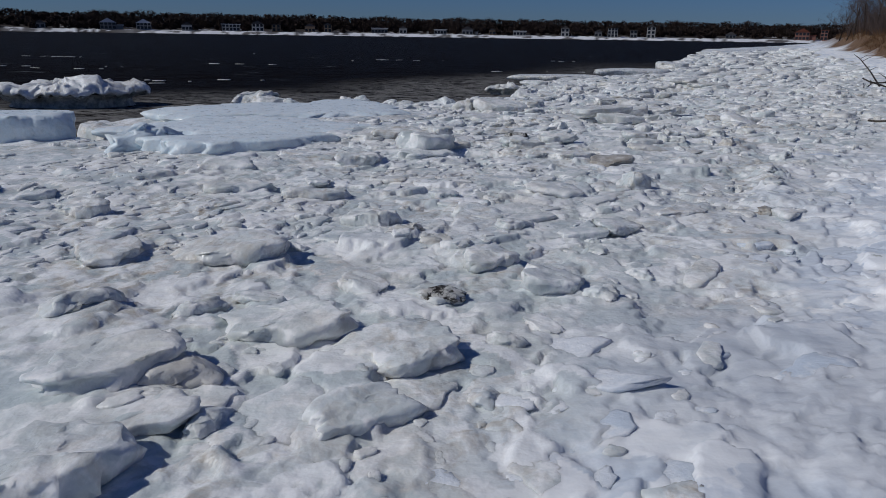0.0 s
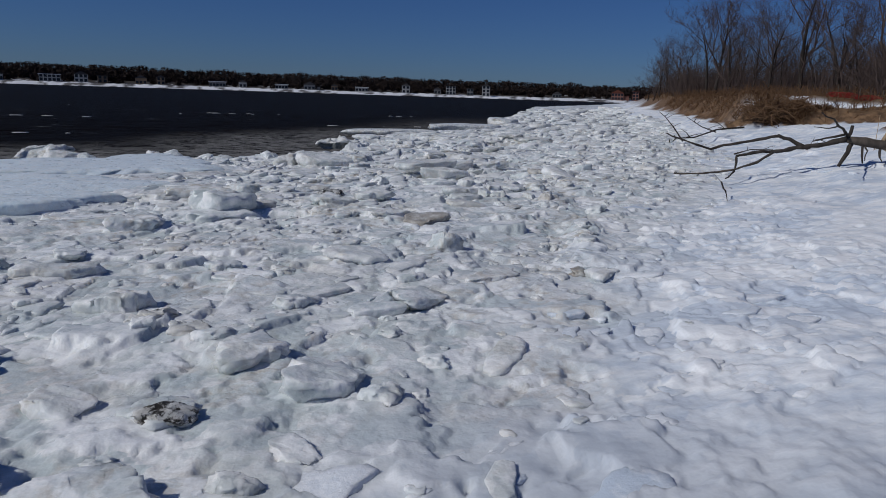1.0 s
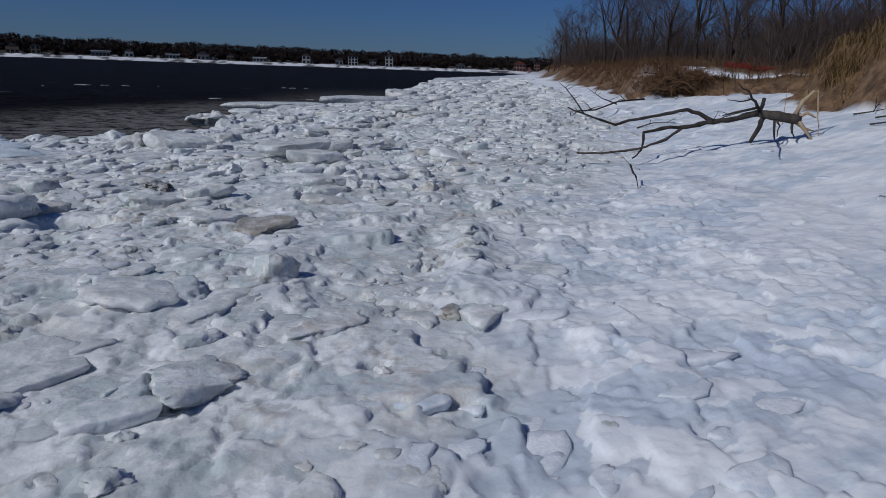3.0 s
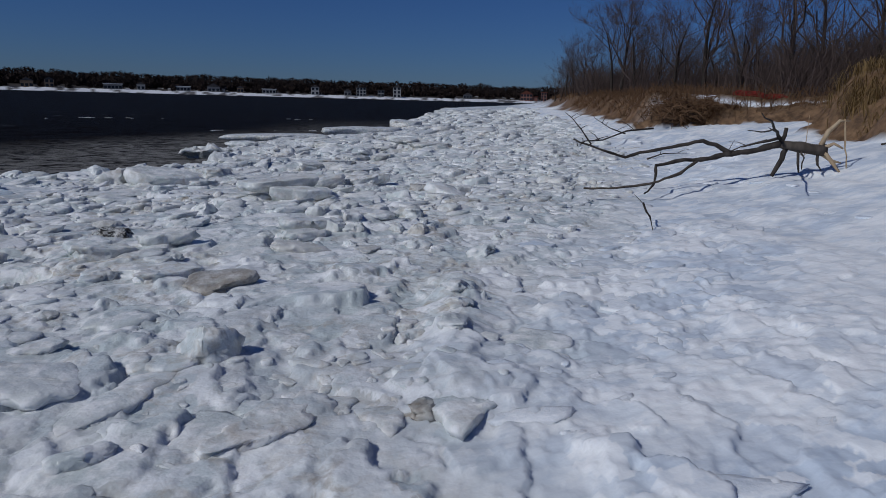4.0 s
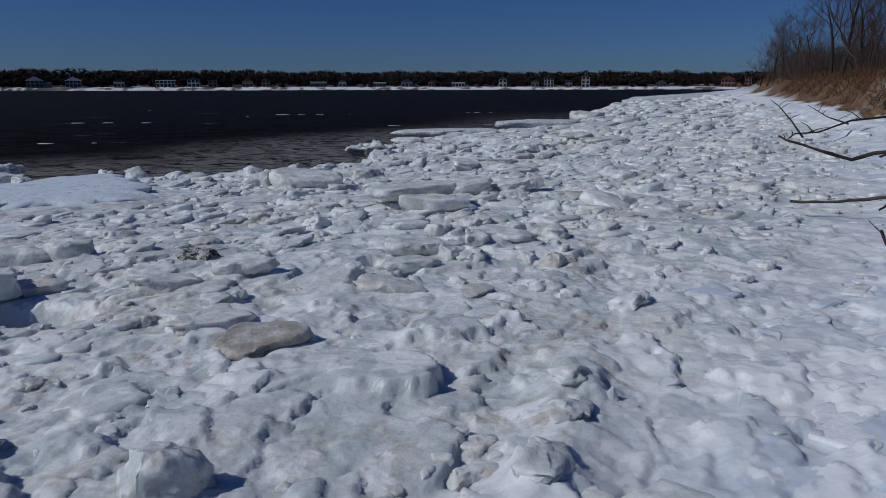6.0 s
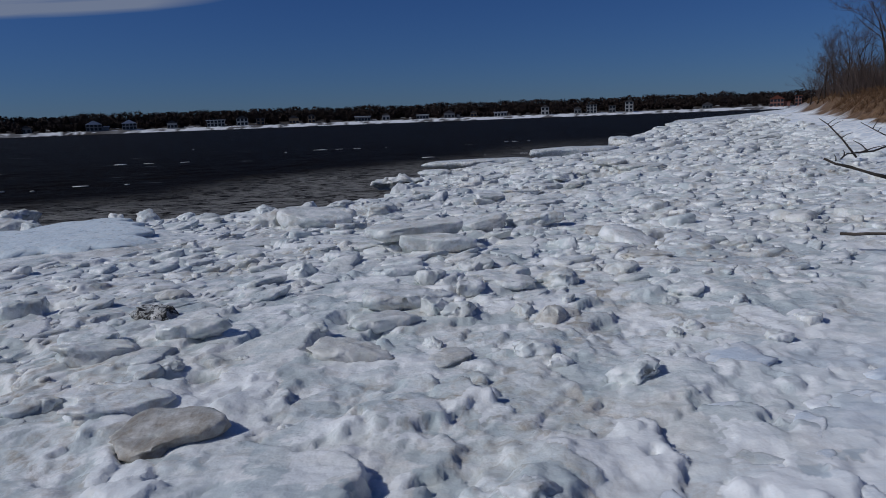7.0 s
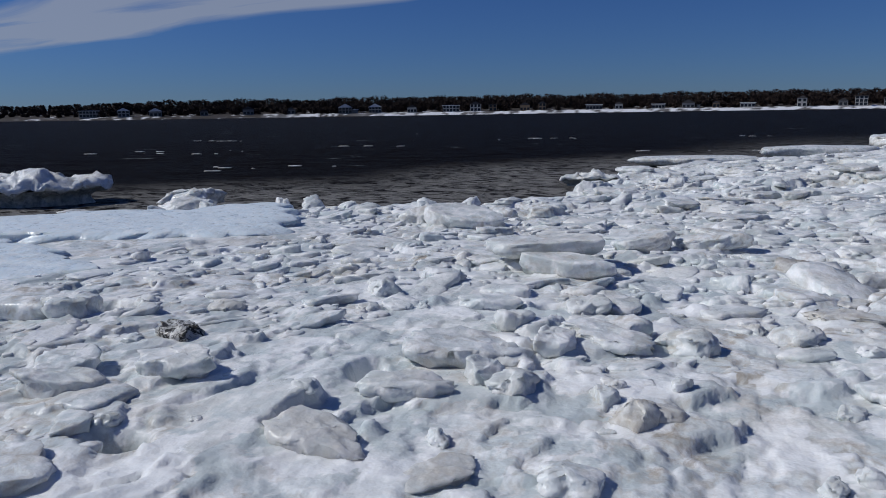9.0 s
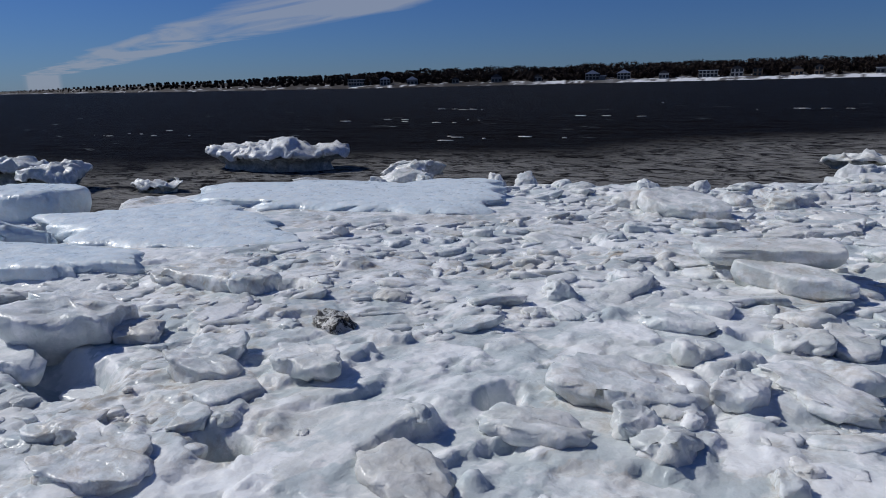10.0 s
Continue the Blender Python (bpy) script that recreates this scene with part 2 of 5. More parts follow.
def vnoise(x, y, seed=0):
    """Smooth value noise on arrays, 0..1."""
    x, y = x + seed * 37.17, y + seed * 11.73
    xi, yi = np.floor(x).astype(int), np.floor(y).astype(int)
    fx, fy = x - xi, y - yi
    fx, fy = fx * fx * (3 - 2 * fx), fy * fy * (3 - 2 * fy)
    a, b = LATTICE[xi % 256, yi % 256], LATTICE[(xi + 1) % 256, yi % 256]
    c, d = LATTICE[xi % 256, (yi + 1) % 256], LATTICE[(xi + 1) % 256, (yi + 1) % 256]
    return (a * (1 - fx) + b * fx) * (1 - fy) + (c * (1 - fx) + d * fx) * fy


def fbm(x, y, octaves=4, seed=0):
    total, amp = 0.0, 0.5
    for k in range(octaves):
        total = total + amp * vnoise(x * 2 ** k, y * 2 ** k, seed + k)
        amp *= 0.5
    return total


def mesh_of(name, verts, faces, material, flat=False):
    me = bpy.data.meshes.new(name)
    me.from_pydata([tuple(v) for v in verts], [], faces)
    me.materials.append(material)
    me.polygons.foreach_set("use_smooth", [not flat] * len(me.polygons))
    me.update()
    return me


def part(name, me, parent, label=""):
    ob = new(name, me)
    ob.parent = parent
    return tagged(ob, label)


def sheet(name, xs, ys, z, material, attrs=()):
    """A sheet over the grid xs, ys with heights z[y, x]."""
    nx, ny = len(xs), len(ys)
    gx, gy = np.meshgrid(xs, ys)
    co = np.stack([gx, gy, z], -1).reshape(-1, 3).astype(np.float32)
    i = np.arange((ny - 1) * (nx - 1))
    a = (i // (nx - 1)) * nx + i % (nx - 1)
    quads = np.stack([a, a + 1, a + nx + 1, a + nx], 1).astype(np.int32)
    me = bpy.data.meshes.new(name)
    me.vertices.add(len(co))
    me.vertices.foreach_set("co", co.ravel())
    me.loops.add(quads.size)
    me.loops.foreach_set("vertex_index", quads.ravel())
    me.polygons.add(len(quads))
    me.polygons.foreach_set("loop_start", np.arange(0, quads.size, 4, dtype=np.int32))
    me.polygons.foreach_set("use_smooth", np.ones(len(quads), dtype=bool))
    me.update(calc_edges=True)
    for key, values in attrs:
        at = me.attributes.new(key, "FLOAT", "POINT")
        at.data.foreach_set("value", values.astype(np.float32).ravel())
    me.materials.append(material)
    return new(name, me)


def spaced(fine, lo, hi, grow=1.07):
    """Grid lines: the stretches of fine, then growing steps out to lo and hi."""
    line = []
    for a, b, step in fine:
        line += list(np.arange(a, b - 1e-6, step))
    line.append(fine[-1][1])
    step, v, left = fine[0][2], fine[0][0], []
    while v > lo:
        step *= grow
        v -= step
        left.append(v)
    step, v, right = fine[-1][2], fine[-1][1], []
    while v < hi:
        step *= grow
        v += step
        right.append(v)
    return np.array(left[::-1] + line + right)


class Geo:
    """Gathers tubes and loose triangles for one mesh."""

    def __init__(self):
        self.v, self.f = [], []

    def tube(self, pts, radii, sides=5, cap=True):
        pts = [Vector(p) for p in pts]
        base = len(self.v)
        for i, p in enumerate(pts):
            d = (pts[min(i + 1, len(pts) - 1)] - pts[max(i - 1, 0)])
            d = d.normalized() if d.length > 1e-9 else Vector((0, 0, 1))
            u = d.cross(Vector((0.31, 0.17, 0.93)))
            u = u.normalized() if u.length > 1e-3 else d.cross(Vector((1, 0, 0))).normalized()
            w = d.cross(u)
            for k in range(sides):
                a = 2 * math.pi * k / sides
                self.v.append(p + (u * math.cos(a) + w * math.sin(a)) * radii[i])
        for i in range(len(pts) - 1):
            for k in range(sides):
                a, b = base + i * sides + k, base + i * sides + (k + 1) % sides
                self.f.append((a, b, b + sides, a + sides))
        if cap:
            self.f.append(tuple(base + k for k in range(sides))[::-1])
            self.f.append(tuple(base + (len(pts) - 1) * sides + k for k in range(sides)))

    def face(self, *pts):
        base = len(self.v)
        self.v += [Vector(p) for p in pts]
        self.f.append(tuple(range(base, base + len(pts))))

    def box(self, x0, x1, y0, y1, z0, z1):
        b = len(self.v)
        self.v += [Vector(p) for p in ((x0, y0, z0), (x1, y0, z0), (x1, y1, z0), (x0, y1, z0), (x0, y0, z1), (x1, y0, z1), (x1, y1, z1), (x0, y1, z1))]
        self.f += [tuple(b + i for i in q) for q in ((0, 3, 2, 1), (4, 5, 6, 7), (0, 1, 5, 4), (1, 2, 6, 5), (2, 3, 7, 6), (3, 0, 4, 7))]

    def mesh(self, name, material, flat=False):
        return mesh_of(name, self.v, self.f, material, flat)


# ---- the shore: plan curves ----
WATER_Z = -0.70
SHORE_X = np.array([-4500, -300, -60, -25, -14, -9.2, -8.7, -8.3, -5.2, -3.2, 0, 1.5, 1.9, 3.0, 8, 13, 17.5, 28, 50, 105, 400])
SHORE_Y = np.array([-2500, -160, 4, 9.5, 11.2, 12.6, 16.0, 18.3, 20.8, 21.4, 22.3, 23.4, 27, 32, 38, 45, 60, 88, 146, 240, 760])
SNOW_Y = np.array([-60, 0, 3.4, 5, 7.5, 9.2, 12, 16.7, 25, 40, 62, 88, 118, 250, 4500])
SNOW_X = np.array([-22, -0.8, 1.0, 2.4, 4.1, 5.5, 7.6, 11.0, 15.5, 22, 30, 39, 54, 118, 2200])
BLUFF_Y = np.array([-60, -20, 0, 8, 14.5, 18.5, 20.5, 24, 26.5, 29, 34, 53, 87, 118, 250, 4500])
BLUFF_X = np.array([6, 11, 12.2, 13.7, 15.3, 17.7, 22.4, 23.2, 21.2, 19.9, 22.4, 30.4, 45, 60, 126, 2300])


def shore_distance(x, y):
    """Metres inland of the ice edge; negative over water."""
    best = np.full(np.shape(x), 1e9)
    for i in range(len(SHORE_X) - 1):
        ax, ay, bx, by = SHORE_X[i], SHORE_Y[i], SHORE_X[i + 1], SHORE_Y[i + 1]
        t = np.clip(((x - ax) * (bx - ax) + (y - ay) * (by - ay)) / ((bx - ax) ** 2 + (by - ay) ** 2), 0, 1)
        best = np.minimum(best, np.hypot(x - ax - t * (bx - ax), y - ay - t * (by - ay)))
    return np.where(y < np.interp(x, SHORE_X, SHORE_Y), best, -best)


def beach(x, y):
    """Lie of the land without its small relief: height, rubble, sand, litter, inland distance."""
    ds = shore_distance(x, y) + (fbm(x * 0.9, y * 0.9, 4, 3) - 0.47) * 1.6
    db = x - np.interp(y, SNOW_Y, SNOW_X)
    dl = x - np.interp(y, BLUFF_Y, BLUFF_X) + (fbm(x * 0.6, y * 0.6, 4, 9) - 0.47) * 1.8
    z = -0.38 * smooth(12.5, 0.3, ds)
    z = z + 0.09 * np.maximum(0, np.minimum(db, 11) - 0.6) * smooth(0, 1.5, db)
    z = z + 0.42 * smooth(-6.0, 0.2, dl)
    top = 2.3 + 0.012 * np.clip(dl, 0, 120) + 0.5 * (fbm(x * 0.12, y * 0.12, 3, 5) - 0.45)
    top = top - 0.35 * smooth(25, 29, y) * smooth(75, 50, y)
    top = top - 0.8 * np.exp(-((y - 24.5) / 5.0) ** 4) * smooth(9, 2.5, dl)
    dune = np.exp(-((y - 8.5) / 9.8) ** 8) * smooth(0.0, 2.6, dl) * (0.45 + 0.05 * np.clip(dl, 0, 8))
    z = z + (np.maximum(top - z, 0.2) + dune) * smooth(0.0, 1.5, dl)
    rubble = smooth(0.9, -0.9, db + (fbm(x * 0.8, y * 0.8, 3, 2) - 0.47) * 2.0)
    bare = fbm(x * 0.25, y * 0.25, 3, 8)
    sand = smooth(-0.45, -0.30, dl + (bare - 0.47) * 1.2)
    litter = smooth(0.9, 1.5, dl) * smooth(0.30, 0.42, bare + 0.12)
    sand = sand * (1 - smooth(2.6, 3.4, dl) * smooth(0.50, 0.54, bare))
    litter = litter * (1 - smooth(2.6, 3.4, dl) * smooth(0.50, 0.54, bare))
    drift = np.exp(-((x - 25.0 + 0.8 * (y - 28.3)) / 0.9) ** 4 - ((y - 28.3) / 3.2) ** 4) * smooth(0.30, 0.42, fbm(x * 0.9, y * 0.9, 3, 6))
    sand, litter = sand * (1 - drift), litter * (1 - drift)
    return z, rubble, sand, litter, ds, db, dl


def cells(x, y, size, seed):
    """Jittered cells: how deep inside its cell a point lies, a random value of the cell, and the offset from its seed."""
    rnd = np.random.RandomState(seed)
    jx, jy, val = rnd.rand(128, 128), rnd.rand(128, 128), rnd.rand(128, 128)
    u, v = x / size, y / size
    ui, vi = np.floor(u).astype(int), np.floor(v).astype(int)
    f1 = np.full(x.shape, 1e9)
    f2, value, ox, oy = f1.copy(), np.zeros(x.shape), np.zeros(x.shape), np.zeros(x.shape)
    for i in (-1, 0, 1):
        for j in (-1, 0, 1):
            a, b = (ui + i) % 128, (vi + j) % 128
            dx, dy = u - (ui + i + jx[a, b]), v - (vi + j + jy[a, b])
            d = np.hypot(dx, dy)
            near = d < f1
            f2 = np.where(near, f1, np.minimum(f2, d))
            f1 = np.where(near, d, f1)
            value, ox, oy = np.where(near, val[a, b], value), np.where(near, dx, ox), np.where(near, dy, oy)
    return (f2 - f1) * size, value, ox * size, oy * size


def plates(x, y, size, seed, step, tilt, gap, warp):
    """Packed plates of broken ice with flat tilted tops, rounded rims and gaps."""
    wx = x + warp * (fbm(x * 1.1 / size, y * 1.1 / size, 3, seed) - 0.45) * 2
    wy = y + warp * (fbm(x * 1.1 / size, y * 1.1 / size, 3, seed + 5) - 0.45) * 2
    deep, val, ox, oy = cells(wx, wy, size, seed)
    v2 = (val * 7.31) % 1.0
    rise = np.where(val > 0.82, 1.9, np.where(val < 0.2, -0.6, 0.5 + 0.6 * val)) * step
    top = rise + tilt * (np.cos(v2 * 6.28) * ox + np.sin(v2 * 6.28) * oy)
    return top * smooth(0, gap, deep) - 0.5 * step * smooth(gap * 0.5, 0, deep), smooth(0, gap, deep)


def scales(x, y, size, seed, slope, step, warp):
    """Overlapping scales of crust: each climbs towards its lee edge and breaks off there; and a tone for each."""
    wx = x + warp * size * 2 * (fbm(x * 1.3 / size, y * 1.3 / size, 4, seed) - 0.45)
    wy = y + warp * size * 2 * (fbm(x * 1.3 / size, y * 1.3 / size, 4, seed + 5) - 0.45)
    deep, val, ox, oy = cells(wx, wy, size, seed)
    return (slope * (0.95 * ox - 0.3 * oy) + step * (val - 0.5)) * smooth(0, 0.035, deep), val


def terrace(h, step):
    """Flat treads with short worn risers."""
    t = h / step
    f = np.floor(t)
    return step * (f + smooth(0.62, 1.0, t - f))


def lay_plates(z, xs, ys, where, seed, spots):
    """Thin plates lying over and against one another on the heights z: flat tilted tops, crisp worn rims."""
    rnd = np.random.RandomState(seed)
    base = z.copy()
    for count, x0, x1, y0, y1, r0, r1, thin, thick, tilt, long, bias in spots:
        for _ in range(count):
            cx, cy = rnd.uniform(x0, x1), rnd.uniform(y0, y1)
            r = r0 + (r1 - r0) * rnd.rand() ** 2.2
            lift = thin + (thick - thin) * rnd.rand() ** 2.6
            ang, flat = rnd.uniform(0, 6.28), rnd.uniform(0.6, 1.0)
            if long > 1:
                ang, flat = 1.14 + rnd.normal(0, 0.3), 1.0 / rnd.uniform(1.2, long)
            tx, ty = rnd.normal(0, tilt, 2)
            tx += bias
            sides = rnd.randint(5, 9)
            turn = np.sort(rnd.uniform(0, 6.28, sides))
            off = r * rnd.uniform(0.55, 1.0, sides)
            i0, i1 = np.searchsorted(xs, (cx - 1.35 * r, cx + 1.35 * r))
            j0, j1 = np.searchsorted(ys, (cy - 1.35 * r, cy + 1.35 * r))
            if i1 - i0 < 3 or j1 - j0 < 3:
                continue
            ci, cj = min((i0 + i1) // 2, len(xs) - 1), min((j0 + j1) // 2, len(ys) - 1)
            if where[cj, ci] < rnd.rand():
                continue
            lift *= 0.35 + 0.65 * where[cj, ci]
            px, py = np.meshgrid(xs[i0:i1] - cx, ys[j0:j1] - cy)
            qx, qy = px * math.cos(ang) + py * math.sin(ang), (py * math.cos(ang) - px * math.sin(ang)) / flat
            inside = np.full(px.shape, -1e9)
            for a, o in zip(turn, off):
                inside = np.maximum(inside, qx * math.cos(a) + qy * math.sin(a) - o)
            inside = 0.5 * inside + 0.5 * (np.hypot(qx, qy) - 0.8 * r) + 1.3 * r * (fbm(px * 1.5 / r + cx * 7, py * 1.5 / r + cy * 7, 4) - 0.46)
            top = base[cj, ci] + lift + tx * px + ty * py + 0.13 * r * (fbm(px * 1.3 / r + cx * 3, py * 1.3 / r + cy * 3, 3) - 0.44)
            old = z[j0:j1, i0:i1]
            edge = smooth(-0.02, 0.9 * r, -inside) ** 0.8 if long == 0 else smooth(0, 0.034 + 0.05 * r + 0.25 * lift + 2.6 * max(0.0, ys[cj] - ys[cj - 1] - 0.02, xs[ci] - xs[ci - 1] - 0.02), -inside)
            z[j0:j1, i0:i1] = np.where(top > old, old + (top - old) * edge, old)
    return z


def build_ground():
    xs = spaced(((-9, -4, 0.08), (-4, -1.8, 0.032), (-1.8, 6.2, 0.0198), (6.2, 8.0, 0.032), (8.0, 15, 0.08), (15, 31, 0.22)), -4500, 4500, 1.10)
    ys = spaced(((0.8, 1.8, 0.03), (1.8, 10.8, 0.0205), (10.8, 13.5, 0.03), (13.5, 22, 0.06), (22, 38, 0.15)), -4500, 4500, 1.09)
    gx, gy = np.meshgrid(xs, ys)
    z, rubble, sand, litter, ds, db, dl = beach(gx, gy)
    near = smooth(160, 60, np.hypot(gx, gy))
    rough = smooth(0.36, 0.58, fbm(gx * 0.55, gy * 0.55, 3, 22))
    swell = 0.15 * (fbm(gx * 0.8, gy * 0.8, 3, 4) - 0.45) + 0.05 * (fbm(gx * 2.6, gy * 2.6, 4, 6) - 0.45) + 0.008 * (fbm(gx * 14, gy * 14, 2, 61) - 0.37)
    shelf = np.zeros(gx.shape)
    for cx, cy, rx, ry, turn in ((-3.4, 17.6, 3.1, 1.9, 0.3), (-4.4, 13.8, 2.7, 1.6, 0.1), (-3.8, 11.5, 1.6, 0.6, 0.3)):
        qx, qy = (gx - cx) * math.cos(turn) + (gy - cy) * math.sin(turn), (gy - cy) * math.cos(turn) - (gx - cx) * math.sin(turn)
        shelf = np.maximum(shelf, smooth(1.15, 0.8, np.hypot(qx / rx, qy / ry)))
    near = near * (1 - 0.92 * shelf)
    wide, tone_wide = scales(gx, gy, 0.34, 41, 0.15, 0.035, 0.9)
    slim, tone_slim = scales(gx, gy, 0.15, 42, 0.17, 0.018, 0.9)
    patch = smooth(0.34, 0.52, fbm(gx * 1.1, gy * 1.1, 3, 66))
    close = smooth(16, 11, gy) * smooth(-8, -5, gx) * smooth(15, 10, gx)
    flaky = close * (wide * (1 - 0.5 * patch) + slim * patch)
    tone = tone_wide * (1 - 0.6 * patch) + tone_slim * 0.6 * patch
    ledge = terrace(0.16 * fbm(gx * 1.6 + 0.5 * fbm(gx * 3, gy * 3, 2, 63), gy * 1.6, 5, 62), 0.026) - 0.07
    z = z + rubble * near * (0.25 * ledge + 0.75 * flaky + swell - 0.05)
    # a broken crest where the ice meets the snow
    t = np.clip(((gx - 3.55) * 0.75 + (gy - 6.9) * 2.3) / (0.75 ** 2 + 2.3 ** 2), 0, 1)
    off = np.hypot(gx - 3.55 - 0.75 * t, gy - 6.9 - 2.3 * t) + 0.25 * (fbm(gx * 2.5, gy * 2.5, 3, 27) - 0.45)
    z = z + 0.10 * np.exp(-(off / 0.26) ** 2) * (0.6 + 0.8 * fbm(gx * 3, gy * 3, 3, 28))
    # wind-packed snow: trodden crust by the ice, then smooth drifts along the beach
    u, v = gx * 0.42 + gy * 0.91, gx * 0.91 - gy * 0.42
    trod = smooth(4.2 + 0.28 * np.clip(gy - 6, 0, 30), 1.2, db + 3 * (fbm(gx * 0.5, gy * 0.5, 3, 19) - 0.45)) * (1 - sand)
    snow = (1 - rubble) * (1 - sand) * near
    lump = 0.10 * (fbm(u * 0.9, v * 1.9, 5, 12) - 0.45) + terrace(0.16 * fbm(u * 1.1, v * 2.2, 5, 65), 0.026) - 0.07 + 0.04 * (fbm(u * 3.2, v * 5.0, 4, 16) - 0.45)
    z = z + snow * ((0.25 + 0.75 * trod) * (0.6 * lump + 0.6 * flaky) + 0.16 * (fbm(u * 0.35, v * 1.0, 3, 14) - 0.45))
    z = lay_plates(z, xs, ys, np.clip(trod * (1 - 0.6 * rubble), 0.05, 1) * near * (1 - sand) * smooth(0.2, 0.8, ds), 31, (
        (1600, -1, 12, 0.8, 12, 0.08, 0.36, 0.003, 0.03, 0.05, 2.2, 0.08), (500, 2, 14, 12, 22, 0.2, 0.6, 0.005, 0.04, 0.04, 2.0, 0.06), (900, 6, 26, 22, 50, 0.3, 0.9, 0.02, 0.1, 0.05, 1.5, 0.03)))
    far_big, _ = plates(gx * 0.75, gy, 0.95, 3, 0.11, 0.08, 0.2, 0.3)
    z = z + smooth(15, 26, gy) * near * (1 - sand) * (1 - shelf) * smooth(0.0, 0.6, ds) * (0.08 + 0.92 * rubble) * (0.7 * far_big - 0.04)
    lie = rubble * (1 - shelf) * smooth(-0.1, 0.4, ds)
    z = lay_plates(z, xs, ys, lie * (0.55 + 0.45 * rough), 21, (
        (420, -6, 8, 0.8, 13.5, 0.06, 0.24, 0.02, 0.06, 0.08, 0, 0.02), (1500, -7, 8, 0.8, 12.5, 0.12, 0.50, 0.006, 0.055, 0.05, 1, 0.04), (130, -7, 8, 0.8, 13.5, 0.09, 0.26, 0.03, 0.08, 0.08, 1, 0.03),
        (1600, -10, 11, 12.5, 24, 0.16, 0.60, 0.012, 0.07, 0.06, 1, 0.03), (300, -10, 10, 12.5, 20, 0.14, 0.36, 0.04, 0.11, 0.08, 0, 0.02), (120, -10, 10, 12.5, 20, 0.2, 0.45, 0.05, 0.13, 0.10, 1, 0.02),
        (1800, -2, 28, 24, 50, 0.4, 1.1, 0.04, 0.2, 0.08, 1, 0.02), (900, 8, 50, 50, 110, 0.4, 1.3, 0.06, 0.45, 0.06, 1, 0.02)))
    z = z + sand * near * 0.6 * (fbm(gx * 1.7, gy * 1.7, 5, 18) - 0.47)
    far = 1 - smooth(200, 900, np.hypot(gx, gy))
    z = np.where(ds < 0.55, np.minimum(z, -2.2 + (z + 2.2) * smooth(-0.45, 0.45, ds)), z)
    # melt holes between the slabs
    for hx, hy, rx, ry, deep in ((2.06, 10.45, 0.15, 0.09, 0.24), (2.87, 11.75, 0.09, 0.14, 0.26), (3.77, 13.62, 0.16, 0.1, 0.22), (2.55, 6.07, 0.07, 0.05, 0.15), (0.22, 10.42, 0.5, 0.2, 0.3), (-0.1, 12.6, 0.22, 0.14, 0.25), (2.8, 10.8, 0.07, 0.05, 0.15)):
        z = z - deep * smooth(1.55, 0.35, np.hypot((gx - hx) / rx, (gy - hy) / ry))
    # an inlet of open water between the ice at the shore
    t = np.clip(((gx + 9.8) * 4.5 + (gy - 15.4) * -2.9) / (4.5 ** 2 + 2.9 ** 2), 0, 1)
    off = np.hypot(gx + 9.8 - 4.5 * t, gy - 15.4 + 2.9 * t) + 0.6 * (fbm(gx * 1.8, gy * 1.8, 3, 29) - 0.45)
    z = z - 1.5 * smooth(0.75 - 0.35 * t, 0.2, off)
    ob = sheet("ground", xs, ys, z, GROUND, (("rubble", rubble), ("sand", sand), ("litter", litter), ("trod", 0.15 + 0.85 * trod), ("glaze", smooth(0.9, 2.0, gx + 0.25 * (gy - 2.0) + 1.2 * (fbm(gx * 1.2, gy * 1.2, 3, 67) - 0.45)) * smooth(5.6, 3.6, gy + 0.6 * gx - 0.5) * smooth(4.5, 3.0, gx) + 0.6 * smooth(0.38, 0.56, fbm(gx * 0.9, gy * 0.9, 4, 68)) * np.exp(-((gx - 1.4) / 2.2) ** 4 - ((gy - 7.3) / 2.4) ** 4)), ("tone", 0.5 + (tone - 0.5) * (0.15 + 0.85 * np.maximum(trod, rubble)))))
    tagged(ob, "frozen shore of packed ice rubble, snow and sandy bank", "ground", kind="structure")
    return ob, xs, ys, z


GROUND_SHEET, GX, GY, GZ = build_ground()


def ground_z(x, y):
    i, j = int(np.searchsorted(GX, x)), int(np.searchsorted(GY, y))
    u, v = (x - GX[i - 1]) / (GX[i] - GX[i - 1]), (y - GY[j - 1]) / (GY[j] - GY[j - 1])
    return float((GZ[j - 1, i - 1] * (1 - u) + GZ[j - 1, i] * u) * (1 - v) + (GZ[j, i - 1] * (1 - u) + GZ[j, i] * u) * v)


def ground_heights(x, y):
    """Heights of the ground under arrays of places."""
    i, j = np.searchsorted(GX, x), np.searchsorted(GY, y)
    u, v = (x - GX[i - 1]) / (GX[i] - GX[i - 1]), (y - GY[j - 1]) / (GY[j] - GY[j - 1])
    return (GZ[j - 1, i - 1] * (1 - u) + GZ[j - 1, i] * u) * (1 - v) + (GZ[j, i - 1] * (1 - u) + GZ[j, i] * u) * v


def ground_mean(x, y, r):
    return sum(ground_z(x + r * math.cos(k * 1.05), y + r * math.sin(k * 1.05)) for k in range(6)) / 6


